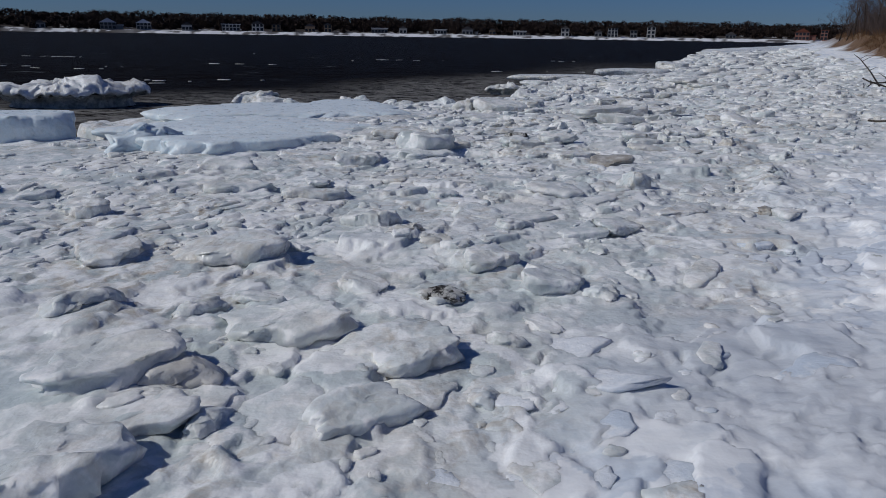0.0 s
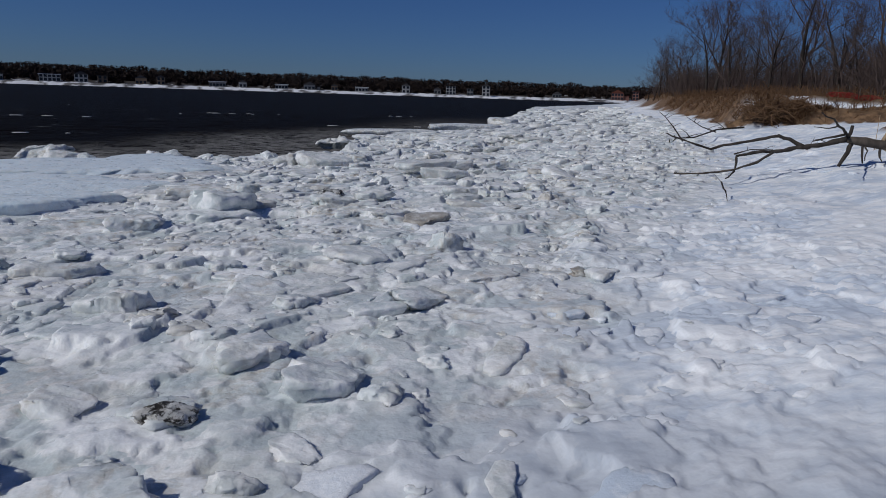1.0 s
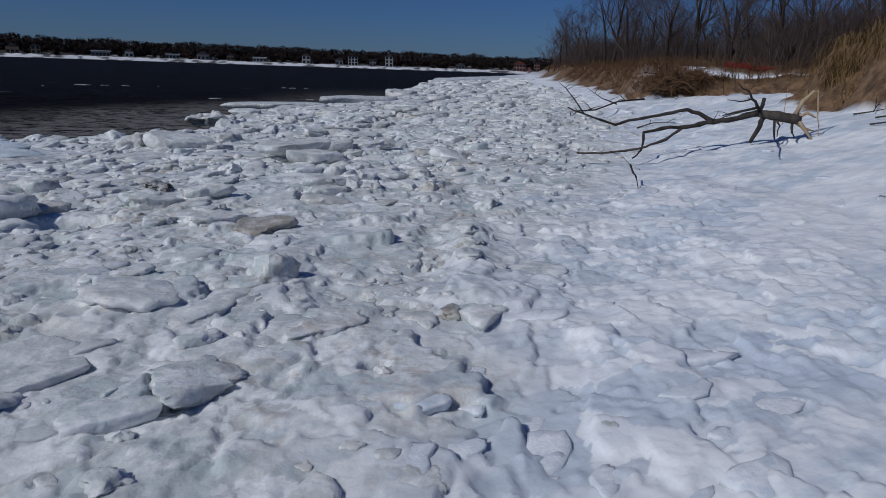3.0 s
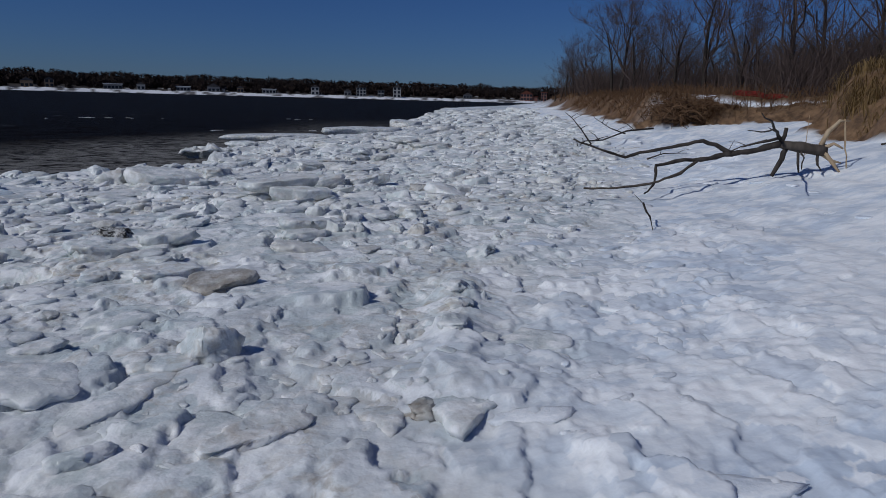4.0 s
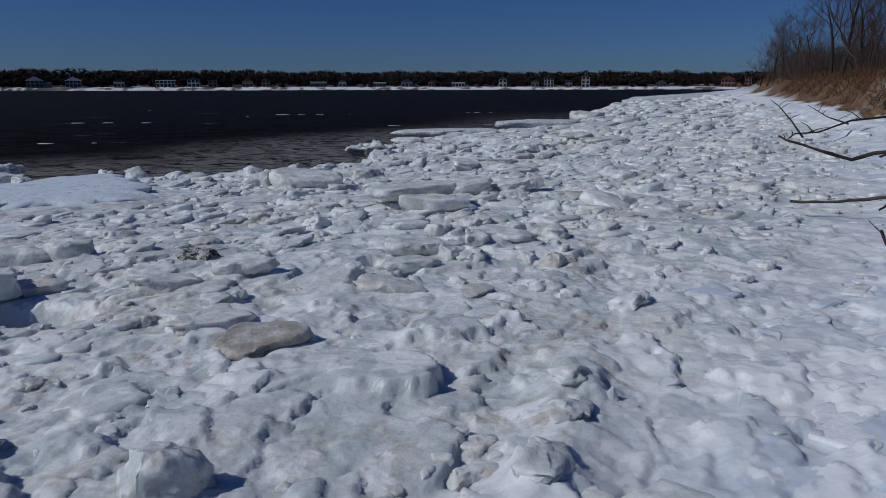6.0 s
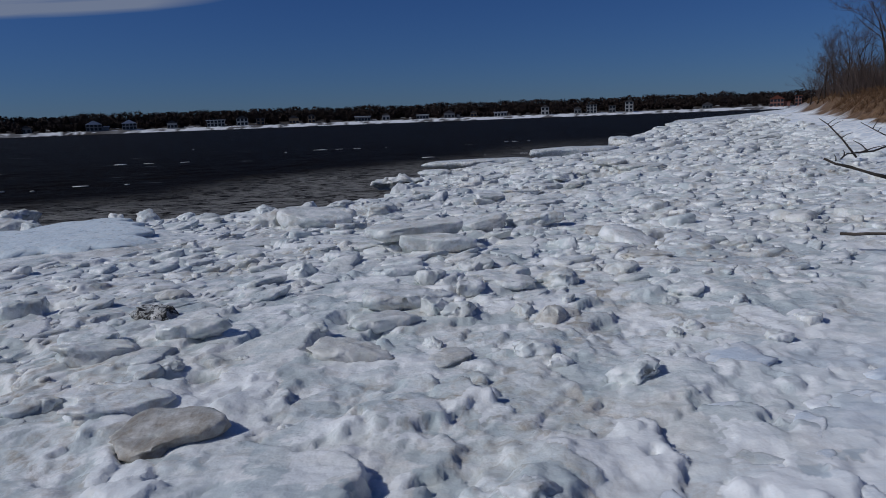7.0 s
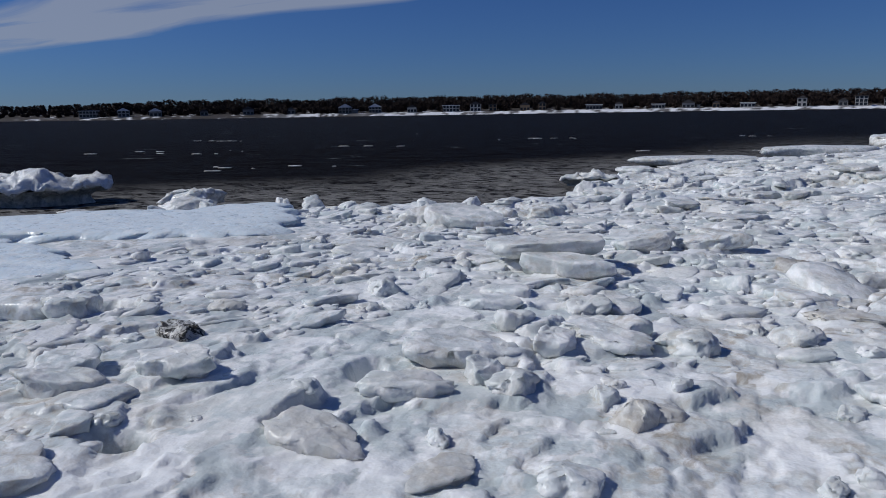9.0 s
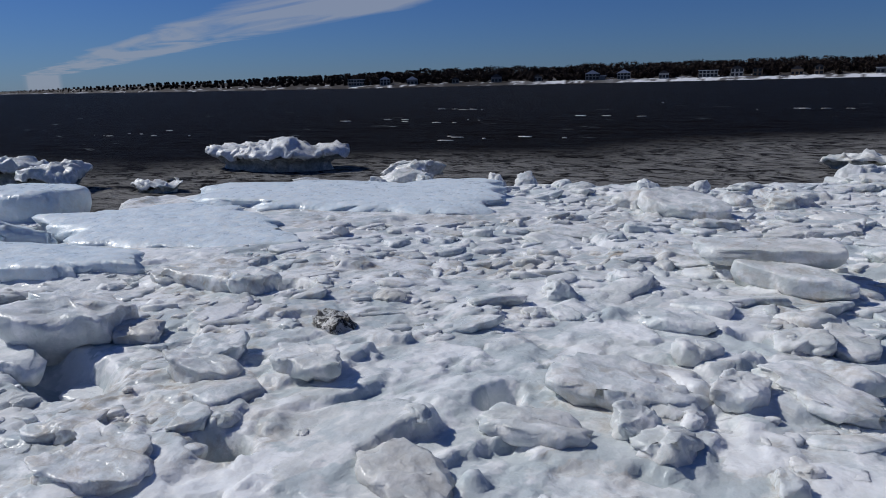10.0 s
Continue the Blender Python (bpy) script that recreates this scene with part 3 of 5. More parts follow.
def build_water():
    xs = spaced(((-26, 14, 0.4),), -4600, 4600, 1.07)
    ys = spaced(((10, 44, 0.34),), -3000, 4600, 1.05)
    gx, gy = np.meshgrid(xs, ys)
    fade = smooth(140, 40, np.hypot(gx, gy))
    u, v = gx * 0.96 + gy * 0.29, gy * 0.96 - gx * 0.29
    w = 0.16 * (fbm(u * 0.45, v * 1.1, 4, 31) - 0.47) + 0.05 * (fbm(u * 2.1, v * 3.4, 3, 33) - 0.45)
    ds = shore_distance(gx, gy)
    calm = 0.35 + 0.65 * smooth(-1, -9, ds)
    near = smooth(-11, -3.5, ds) * smooth(75, 30, gy)
    ob = sheet("water", xs, ys, WATER_Z + w * fade * calm, WATER, (("near", near),))
    tagged(ob, "dark wind-ruffled river water with slush at the ice edge", "water", kind="structure")


build_water()


# ---- the far shore ----
FAR_B = np.array([-80, -74, -70, -66, -60, -52, -43, -30, -15, 0, 13, 20, 28, 40, 75])
FAR_R = np.array([4300, 4000, 2200, 1300, 800, 610, 505, 480, 470, 490, 505, 530, 560, 600, 700])


def far_point(bearing, back=0.0):
    r = float(np.interp(bearing, FAR_B, FAR_R)) + back
    return 4 + r * math.sin(radians(bearing)), 7 + r * math.cos(radians(bearing))


def far_height(back):
    return WATER_Z + float(np.interp(back, (-20, 0, 12, 30, 70, 120, 400), (-3, 0.1, 1.5, 2.2, 5.0, 8.0, 10)))


def far_material():
    n = Nodes("far_shore_ground")
    snow = n.mix(n.noise(0.08, 3), (0.66, 0.68, 0.70), (0.84, 0.85, 0.86))
    rock = n.mix(n.noise(0.3, 4), (0.03, 0.026, 0.023), (0.09, 0.08, 0.07))
    patchy = n.ramp(n.noise(0.06, 5, 0.6, stretch=(1, 1, 1)), (0.60, 0.0), (0.64, 0.7))
    col = n.mix(n.attr("litter"), snow, n.mix(patchy, rock, snow))
    return n.done(col, 0.8, None, 0.2)


def build_far_shore():
    rnd = random.Random(5)
    backs = (-20, 0, 6, 12, 22, 30, 70, 120, 400)
    bearings = [-80 + 0.25 * k for k in range(621)]
    verts, faces, n = [], [], len(backs)
    for b in bearings:
        wob = 9 * (float(vnoise(np.array(b * 1.3), np.array(0.5))) - 0.5)
        for k in backs:
            x, y = far_point(b, k + (wob if k >= 0 else 0))
            verts.append((x, y, far_height(k) + (rnd.uniform(-0.3, 0.3) if 0 < k < 40 else 0)))
    for i in range(len(bearings) - 1):
        for k in range(n - 1):
            a = i * n + k
            faces.append((a, a + n, a + n + 1, a + 1))
    me = mesh_of("far_shore", verts, faces, far_material())
    for key, value in (("rubble", lambda k: 0.0), ("sand", lambda k: 0.0), ("litter", lambda k: 0.0 if k < 25 else 1.0)):
        if key == "litter":
            rocky = [0.9 * float(smooth(0.60, 0.68, vnoise(np.array(bearings[i // n] * 2.3), np.array(4.0 + backs[i % n] * 0.11)))) or float(smooth(-29, -34, bearings[i // n])) or float(smooth(-19, -28, bearings[i // n]) * smooth(0.36, 0.46, vnoise(np.array(bearings[i // n] * 1.7), np.array(backs[i % n] * 0.05)))) for i in range(len(verts))]
        at = me.attributes.new(key, "FLOAT", "POINT")
        at.data.foreach_set("value", [max(value(backs[i % n]), rocky[i] if key == "litter" else 0.0) for i in range(len(verts))])
    tagged(new("far_shore", me), "low snow-edged shore across the water", "shore", kind="structure")


def build_far_woods():
    rnd = random.Random(11)
    g = Geo()
    for row, (step, back0, low, high) in enumerate(((0.30, 32, 3.5, 7.0), (0.26, 62, 6.0, 8.8), (0.28, 120, 7.0, 10.0))):
        for k in range(int(147 / step)):
            b = -77 + k * step + rnd.uniform(-0.4, 0.4) * step
            back = back0 + rnd.uniform(-8, 30)
            x, y = far_point(b, back)
            z = far_height(back)
            tall = 0.9 * rnd.uniform(low, high) * (0.95 - 0.5 * float(smooth(-28, -64, b))) * (0.72 + 0.6 * float(fbm(np.array(b * 0.5), np.array(row * 3.1), 3, 2)))
            wide = tall * rnd.uniform(0.42, 0.66)
            g.tube([(x, y, z - 1), (x, y, z + tall * 0.75)], [0.3, 0.1], 3, False)
            for _ in range(220):
                t = 0.02 + 0.96 * rnd.random()
                r = wide * max(0.02, 1 - ((t - 0.5) / 0.5) ** 4) ** 0.5
                a, q = rnd.uniform(0, 6.28), math.sqrt(rnd.random())
                c = Vector((x + r * q * math.cos(a), y + r * q * math.sin(a), z + tall * t))
                s = rnd.uniform(0.22, 0.5) if q > 0.75 or t > 0.85 else rnd.uniform(0.7, 1.6)
                d = Vector((rnd.gauss(0, 1), rnd.gauss(0, 1), rnd.gauss(0.2, 1))).normalized() * s
                e = Vector((rnd.gauss(0, 1), rnd.gauss(0, 1), rnd.gauss(0, 1))).normalized() * s
                g.face(c - d, c + e, c + d)
    tagged(new("far_woods", g.mesh("far_woods", WOODS, True)), "dark belt of bare winter woods across the water", "woods", kind="stuff")


build_far_shore()
build_far_woods()

WALLS = [plain_material(n, a, b, 0.3, 0.7, 0.1) for n, a, b in (
    ("white_house_wall", (0.24, 0.24, 0.24), (0.44, 0.43, 0.42)), ("grey_house_wall", (0.14, 0.14, 0.145), (0.24, 0.235, 0.23)),
    ("tan_house_wall", (0.16, 0.11, 0.07), (0.26, 0.19, 0.13)), ("pink_stucco_wall", (0.16, 0.075, 0.06), (0.24, 0.12, 0.095)))]
ROOFS = [plain_material(n, a, b, 0.5, 0.8, 0.2) for n, a, b in (
    ("dark_shingle_roof", (0.04, 0.04, 0.045), (0.09, 0.085, 0.085)), ("snowy_roof", (0.5, 0.5, 0.52), (0.72, 0.73, 0.75)), ("red_tile_roof", (0.10, 0.035, 0.025), (0.16, 0.06, 0.04)))]
PANE = Nodes("dark_window_pane").done((0.02, 0.024, 0.03), 0.12, None, 0.5, 1.45)


def build_house(bearing, back, w, d, h, wall=0, roof=0, gable=True, wing=0.0):
    """A house across the water, its front turned to the river."""
    w, d, h, wing = w * 0.58, d * 0.7, h * 0.64, wing * 0.6
    x, y = far_point(bearing, back)
    house = new("house")
    house.matrix_world = pose(x, y, far_height(back) - 0.3, 0, 0, -bearing)
    tone = ("white", "grey", "tan", "pink stucco")[wall]
    tagged(house, "%s waterfront house with a %s roof" % (tone, ("dark", "snow-covered", "red tile")[roof]), "house", "houses across the water")
    g = Geo()
    g.box(-w / 2, w / 2, -d / 2, d / 2, 0, h)
    if wing:
        g.box(w / 2, w / 2 + wing, -d * 0.3, d / 2, 0, h * 0.62)
    part("wall", g.mesh("wall", WALLS[wall], True), house)
    r = Geo()
    o, rise = 0.5, w * 0.28 if gable else 0.35
    if gable:
        g2 = [(-w / 2 - o, -d / 2 - o, h - 0.1), (w / 2 + o, -d / 2 - o, h - 0.1), (0, -d / 2 - o, h + rise), (-w / 2 - o, d / 2, h - 0.1), (w / 2 + o, d / 2, h - 0.1), (0, d / 2, h + rise)]
        r.v += [Vector(p) for p in g2]
        r.f += [(0, 1, 2), (3, 5, 4), (0, 2, 5, 3), (1, 4, 5, 2), (0, 3, 4, 1)]
    else:
        r.box(-w / 2 - o, w / 2 + o, -d / 2 - o, d / 2 + o, h, h + rise)
    if wing:
        r.box(w / 2 + 0.55, w / 2 + wing + o, -d * 0.3 - o, d / 2, h * 0.62, h * 0.62 + 0.4)
    part("roof", r.mesh("roof", ROOFS[roof], True), house)
    storeys = max(1, int(h // 2.1))
    cols = max(2, int(w // 2.1))
    for s in range(storeys):
        for c in range(cols):
            cx, cz = -w / 2 + (c + 0.5) * w / cols, 0.7 + s * h / storeys
            q = Geo()
            q.box(cx - 0.85, cx + 0.85, -d / 2 - 0.06, -d / 2 + 0.02, cz, cz + 1.75)
            part("window", q.mesh("window", PANE, True), house)


for args in ((-45.9, 20, 22, 10, 7.5, 0, 1, False, 8), (-43.6, 22, 13, 10, 7, 0, 1), (-41.4, 24, 14, 9, 6, 1, 1), (-37.9, 26, 9, 8, 5, 1, 0), (-34.6, 26, 13, 9, 6.5, 1, 0), (-31.3, 28, 10, 8, 5.5, 1, 0),
             (-27.0, 24, 16, 9, 7, 1, 1, True, 7), (-24.6, 24, 15, 9, 7, 0, 1), (-21.6, 24, 11, 9, 6, 0, 0), (-18.4, 24, 20, 10, 7, 0, 1, False), (-16.4, 26, 13, 9, 8, 0, 0), (-15.0, 26, 10, 9, 7, 2, 0, False)):
    build_house(*args)
for args in ((-12.4, 24, 12, 9, 6.5, 2, 0), (-11.0, 26, 9, 8, 8, 2, 0), (-6.9, 26, 19, 9, 5.5, 1, 1, False), (-5.0, 28, 9, 8, 6, 0, 0), (-2.0, 26, 15, 9, 5, 0, 1, False), (0.2, 26, 14, 9, 6, 1, 0, True, 6),
             (2.2, 28, 8, 8, 5.5, 2, 0), (4.4, 24, 16, 9, 5, 0, 1, False), (8.0, 22, 10, 9, 9, 0, 0), (10.6, 24, 9, 8, 6, 1, 0), (11.7, 16, 12, 10, 10, 0, 0, False, 0), (13.3, 16, 8, 9, 8, 1, 0, False), (14.6, 14, 10, 10, 12, 0, 0, True),
             (20.4, 26, 12, 9, 5, 1, 0), (25.2, 20, 16, 11, 9, 3, 2, True, 7), (26.6, 22, 8, 8, 11, 3, 2, False)):
    build_house(*args)


# ---- floating and stranded ice ----
def ice_mesh(name, seed, material, segs=44, rough=0.04, lumpy=False, undercut=None, ragged=0.10):
    """One piece of ice, about one by one by one, its foot at z = 0."""
    rnd = random.Random(seed)
    undercut = rnd.uniform(0.0, 0.22) if undercut is None else undercut
    corners = sorted(rnd.uniform(0, 2 * math.pi) for _ in range(rnd.randint(5, 8)))
    offs = [rnd.uniform(0.62, 1.0) for _ in corners]
    if lumpy:
        prof = ((0.9, 0.0), (1.0, 0.16), (1.01, 0.32), (0.97, 0.46), (0.91, 0.6), (0.82, 0.74), (0.7, 0.85), (0.55, 0.93), (0.38, 0.98), (0.18, 1.0))
    else:
        prof = ((0.9 - undercut, 0.0), (0.97 - undercut * 0.4, 0.22), (1.0, 0.5), (1.0, 0.74), (0.975, 0.88), (0.93, 0.96), (0.83, 0.995), (0.64, 1.0), (0.45, 1.0), (0.28, 1.0), (0.12, 1.0))
    lean = (rnd.uniform(-0.16, 0.16), rnd.uniform(-0.16, 0.16))
    v, f = [], []
    for k, (r, z) in enumerate(prof):
        for i in range(segs):
            a = 2 * math.pi * i / segs
            rad = sum((max(math.cos(a - c), 0.2) / o) ** 7 for c, o in zip(corners, offs)) ** (-1 / 7)
            rad = min(rad, 1.15) * 0.5
            ring = Vector((math.cos(a), math.sin(a), seed * 1.7))
            rad *= r * (1 + ragged * (noise.noise(ring * 1.9) + 0.6 * noise.noise(ring * 4.3 + Vector((0, 0, z * 1.5))) + 0.4 * noise.noise(ring * 9 + Vector((0, 0, z * 3)))))
            p = Vector((rad * math.cos(a), rad * math.sin(a), z))
            q = noise.noise_vector(p * 2.3 + Vector((seed * 3.7, 0, 0))) * rough * 1.8 + noise.noise_vector(p * 6 + Vector((0, seed * 1.3, 0))) * rough * 1.1 + noise.noise_vector(p * 14 + Vector((0, 0, seed))) * rough * 0.6
            p += Vector((q.x, q.y, q.z * (0.5 if z < 0.2 else 1.6)))
            if z > 0.3:
                p.z += lean[0] * p.x + lean[1] * p.y
            v.append(p)
    for k in range(len(prof) - 1):
        for i in range(segs):
            a, b = k * segs + i, k * segs + (i + 1) % segs
            f.append((a, b, b + segs, a + segs))
    top = len(prof) - 1
    v.append(sum((v[top * segs + i] for i in range(segs)), Vector()) / segs)
    f += [(top * segs + i, top * segs + (i + 1) % segs, len(v) - 1) for i in range(segs)]
    f.append(tuple(range(segs))[::-1])
    return mesh_of(name, v, f, material)


SLABS = [ice_mesh("ice_slab", s, ICE, 52, 0.055, ragged=0.16) for s in range(16)]
LUMPS = [ice_mesh("ice_lump", 40 + s, ICE, 36, 0.075, True) for s in range(12)]
TAKEN = []


def ice_block(x, y, length, width, thick, turn=0.0, tip=0.0, side=0.0, me=None, sink=0.35, z=None, label="", seed=0):
    """A stranded piece of ice; sink is the share of its thickness below the surface round it."""
    me = me or SLABS[seed % len(SLABS)]
    if label.startswith("flat slab"):
        sink, thick = 0.42, thick * 0.75
    elif z is None:
        sink, thick = sink + 0.2, thick * 0.78
    if z is None:
        z = ground_mean(x, y, 0.3 * min(length, width)) - sink * thick
    ob = new("ice_block", me)
    ob.matrix_world = pose(x, y, z, side, tip, turn) @ Matrix.Diagonal((length, width, thick, 1))
    TAKEN.append((x, y, 0.5 * max(length, width)))
    return tagged(ob, label or "rounded block of white sea ice frozen in rubble", "ice block", "ice blocks on the shore")


# slabs and blocks that stand out, from the start of the walk on
FLAT = "flat slab of grey-white ice lying on the rubble"
ice_block(-1.75, 2.95, 0.72, 0.6, 0.26, 20, -7, seed=1, label=FLAT)
ice_block(-1.32, 2.95, 0.40, 0.30, 0.17, 15, 6, me=ice_mesh("ice_lump", 71, ICE_GREY, 44, 0.07, True), sink=0.1, label="small dirt-speckled lump of ice on the slabs")
ice_block(-0.86, 3.62, 0.80, 0.55, 0.26, -15, -9, 2, seed=2, label=FLAT)
ice_block(-0.16, 3.3, 0.80, 0.55, 0.22, 10, -6, seed=3, label=FLAT)
ice_block(-0.35, 2.62, 0.66, 0.28, 0.17, 35, 0, 6, seed=4, label="narrow tilted slab edge of grey ice")
ice_block(-1.5, 2.05, 0.8, 0.62, 0.27, 5, -6, seed=5, sink=0.3, label="thick slab of rough white ice with a deep shadow")
ice_block(-1.8, 5.1, 1.0, 0.6, 0.26, 8, -6, seed=6, label=FLAT)
ice_block(-2.65, 4.95, 0.75, 0.5, 0.25, -10, seed=7)
ice_block(-0.58, 4.42, 0.55, 0.4, 0.17, -15, 6, seed=8)
ice_block(-1.55, 7.35, 0.7, 0.4, 0.24, 20, seed=9)
ice_block(-1.3, 9.6, 0.8, 0.55, 0.26, -12, seed=10, sink=0.15)
ice_block(-0.45, 10.2, 0.95, 0.6, 0.24, 12, 3, seed=11)
ice_block(0.62, 6.05, 0.45, 0.36, 0.16, 40, 12, seed=12)
ice_block(-3.75, 6.55, 0.55, 0.4, 0.26, 0, seed=13)
ice_block(-1.5, 12.15, 0.5, 0.4, 0.2, 0, seed=14)
ice_block(0.8, 4.5, 0.6, 0.5, 0.2, -30, 6, -6, seed=15, label=FLAT)
ice_block(-2.3, 3.85, 0.46, 0.36, 0.24, 60, me=LUMPS[0])
ice_block(-0.02, 4.12, 0.30, 0.15, 0.09, 8, 0, 8, me=ice_mesh("ice_lump", 72, ICE_BLACK, 44, 0.08, True), sink=-0.5, label="small ice crust caked with black mud on top")
ice_block(0.0, 4.2, 0.42, 0.3, 0.14, 0, seed=3, sink=0.3)
ice_block(-0.12, 5.48, 0.30, 0.2, 0.11, 0, me=ice_mesh("ice_lump", 73, ICE_GREY, 44, 0.1, True), sink=0.2, label="small dirt-speckled lump of ice on the slabs")
ice_block(-0.35, 5.75, 0.34, 0.22, 0.12, 30, me=ice_mesh("ice_lump", 74, ICE_GREY, 44, 0.1, True), sink=0.2, label="small dirt-speckled lump of ice on the slabs")
ice_block(0.35, 5.0, 0.62, 0.5, 0.2, 15, 4, seed=0, label=FLAT)
ice_block(-0.7, 6.15, 0.6, 0.42, 0.28, -20, -8, seed=5)
ice_block(-2.5, 7.8, 0.8, 0.5, 0.22, 5, seed=2)
ice_block(-3.2, 9.4, 1.0, 0.6, 0.26, 10, seed=4)

# middle of the walk
ice_block(1.15, 7.6, 0.72, 0.5, 0.14, -10, 5, seed=6, label=FLAT)
ice_block(1.05, 11.1, 0.6, 0.42, 0.24, 5, seed=7, sink=0.12)
ice_block(1.6, 6.15, 0.66, 0.5, 0.12, 20, 6, seed=10, label=FLAT)
ice_block(2.22, 9.5, 0.62, 0.46, 0.16, -8, -4, 7, me=ice_mesh("ice_slab", 75, ICE_TAN, 44, 0.05, undercut=0.3), sink=0.2, label="tan silt-stained slab of ice propped on the rubble")
ice_block(2.16, 7.82, 0.46, 0.36, 0.36, 0, 8, me=LUMPS[7], sink=0.1)
ice_block(3.5, 7.9, 0.26, 0.2, 0.12, 25, me=LUMPS[2], label="small tan-tinged lump of ice by the crest")
ice_block(4.66, 11.55, 0.38, 0.26, 0.13, 0, me=ice_mesh("ice_lump", 76, ICE_GREY, 44, 0.06, True), sink=0.2, label="small pinkish-grey lump of ice")
ice_block(2.4, 6.75, 0.55, 0.4, 0.11, 40, seed=14, label=FLAT)
ice_block(4.0, 8.35, 0.34, 0.26, 0.12, 70, 10, me=LUMPS[3])
ice_block(3.78, 7.85, 0.42, 0.24, 0.12, 75, 10, me=LUMPS[4])
ice_block(4.12, 8.7, 0.3, 0.26, 0.12, 20, 10, me=LUMPS[5])

ice_block(3.22, 6.68, 0.24, 0.17, 0.1, 10, me=ice_mesh("ice_lump", 101, ICE_TAN, 30, 0.08, True), sink=0.2, label="small brown-stained lump of ice underfoot")
ice_block(6.0, 13.75, 0.6, 0.3, 0.09, 0, me=ice_mesh("ice_slab", 102, ICE_GREY, 44, 0.09, ragged=0.3), sink=0.45, label="low brown-stained crust of ice")
ice_block(6.2, 14.3, 0.45, 0.25, 0.09, 20, me=ice_mesh("ice_slab", 103, ICE_GREY, 44, 0.09, ragged=0.3), sink=0.45, label="low brown-stained crust of ice")
ice_block(-0.66, 15.75, 0.5, 0.25, 0.1, 0, me=ice_mesh("ice_slab", 104, ICE_GREY, 30, 0.06), sink=0.4, label="low brown-stained crust of ice")

# the last stretch, towards the water
ice_block(1.12, 10.9, 0.58, 0.36, 0.24, 8, 3, seed=1, sink=0.15)
ice_block(1.78, 11.32, 0.58, 0.38, 0.2, -5, -4, seed=2, sink=0.1)
ice_block(-0.22, 12.3, 0.62, 0.42, 0.3, 5, seed=3, sink=0.1)
ice_block(1.18, 12.05, 0.44, 0.26, 0.17, 0, 4, me=ice_mesh("ice_lump", 77, ICE_BLACK, 44, 0.08, True), sink=0.05, label="stone-like lump of ice streaked with black mud")
ice_block(0.95, 12.85, 0.36, 0.26, 0.13, 0, me=ice_mesh("ice_lump", 78, ICE_GREY, 44, 0.08, True), sink=0.3, label="low dirt-stained lump of ice")
ice_block(3.08, 10.75, 0.62, 0.44, 0.2, 0, 4, me=ice_mesh("ice_slab", 79, ICE_GREY, 44, 0.06), sink=0.35, label="rough greyish slab of ice")
ice_block(3.78, 10.62, 0.46, 0.36, 0.12, 20, me=ice_mesh("ice_slab", 80, ICE_GREY, 44, 0.05), sink=0.5, label="round dirt-ringed slab of ice")
ice_block(3.2, 11.5, 0.62, 0.3, 0.2, 22, 5, seed=6, sink=0.25)
ice_block(4.62, 11.48, 0.38, 0.32, 0.2, -10, me=ice_mesh("ice_lump", 81, ICE_GREY, 44, 0.07, True), sink=0.2, label="rounded block of ice with brown grit at its foot")
ice_block(2.1, 13.75, 0.42, 0.32, 0.28, 10, me=LUMPS[6], sink=0.2)
ice_block(2.4, 14.5, 0.7, 0.4, 0.22, -15, me=LUMPS[7], sink=0.2)
ice_block(3.42, 15.62, 1.35, 0.7, 0.18, 6, -3, 4, me=ice_mesh("ice_slab", 82, ICE, 60, 0.03), z=ground_mean(3.72, 15.3, 0.3) + 0.16, label="thick smooth slab of ice stacked on another")
ice_block(3.72, 15.2, 1.12, 0.5, 0.22, 4, 2, me=ice_mesh("ice_slab", 83, ICE, 40, 0.03), z=ground_mean(3.72, 15.3, 0.3) - 0.02, label="thick smooth slab of ice under another slab")
ice_block(3.0, 15.5, 0.55, 0.5, 0.2, 30, seed=8, sink=0.3)
ice_block(4.3, 16.9, 0.72, 0.55, 0.2, -8, -10, me=ice_mesh("ice_slab", 84, ICE, 36, 0.04), z=ground_mean(4.3, 16.9, 0.2) - 0.07, label="layered stack of rounded ice slabs")
ice_block(4.4, 16.85, 0.74, 0.55, 0.16, 12, -9, me=ice_mesh("ice_slab", 85, ICE, 36, 0.04), z=ground_mean(4.3, 16.9, 0.2) + 0.07, label="layered stack of rounded ice slabs")
ice_block(6.0, 15.9, 0.56, 0.4, 0.22, 0, 6, me=ice_mesh("ice_lump", 86, ICE_TAN, 44, 0.07, True), sink=0.15, label="brown-stained block of ice")
ice_block(6.6, 15.3, 0.58, 0.4, 0.2, 0, seed=10, sink=0.2)
ice_block(5.1, 17.1, 0.95, 0.6, 0.24, -12, -8, seed=11, sink=0.1)
ice_block(3.2, 13.55, 0.66, 0.45, 0.2, 5, seed=12, sink=0.3)
ice_block(4.3, 12.75, 0.66, 0.42, 0.14, -10, 5, seed=13, sink=0.25, label=FLAT)
ice_block(6.65, 16.8, 0.45, 0.4, 0.24, 0, me=LUMPS[8])
ice_block(1.65, 10.05, 0.5, 0.4, 0.16, 0, seed=14)
ice_block(5.15, 14.1, 0.5, 0.36, 0.2, 0, me=LUMPS[9])
ice_block(-0.38, 10.8, 1.15, 0.8, 0.46, 20, 4, seed=15, sink=0.05, label="thick slab of white ice with an undercut edge")
ice_block(1.25, 10.05, 0.46, 0.36, 0.18, 15, seed=0)
ice_block(1.75, 9.9, 0.6, 0.42, 0.18, 20, seed=1, label=FLAT)
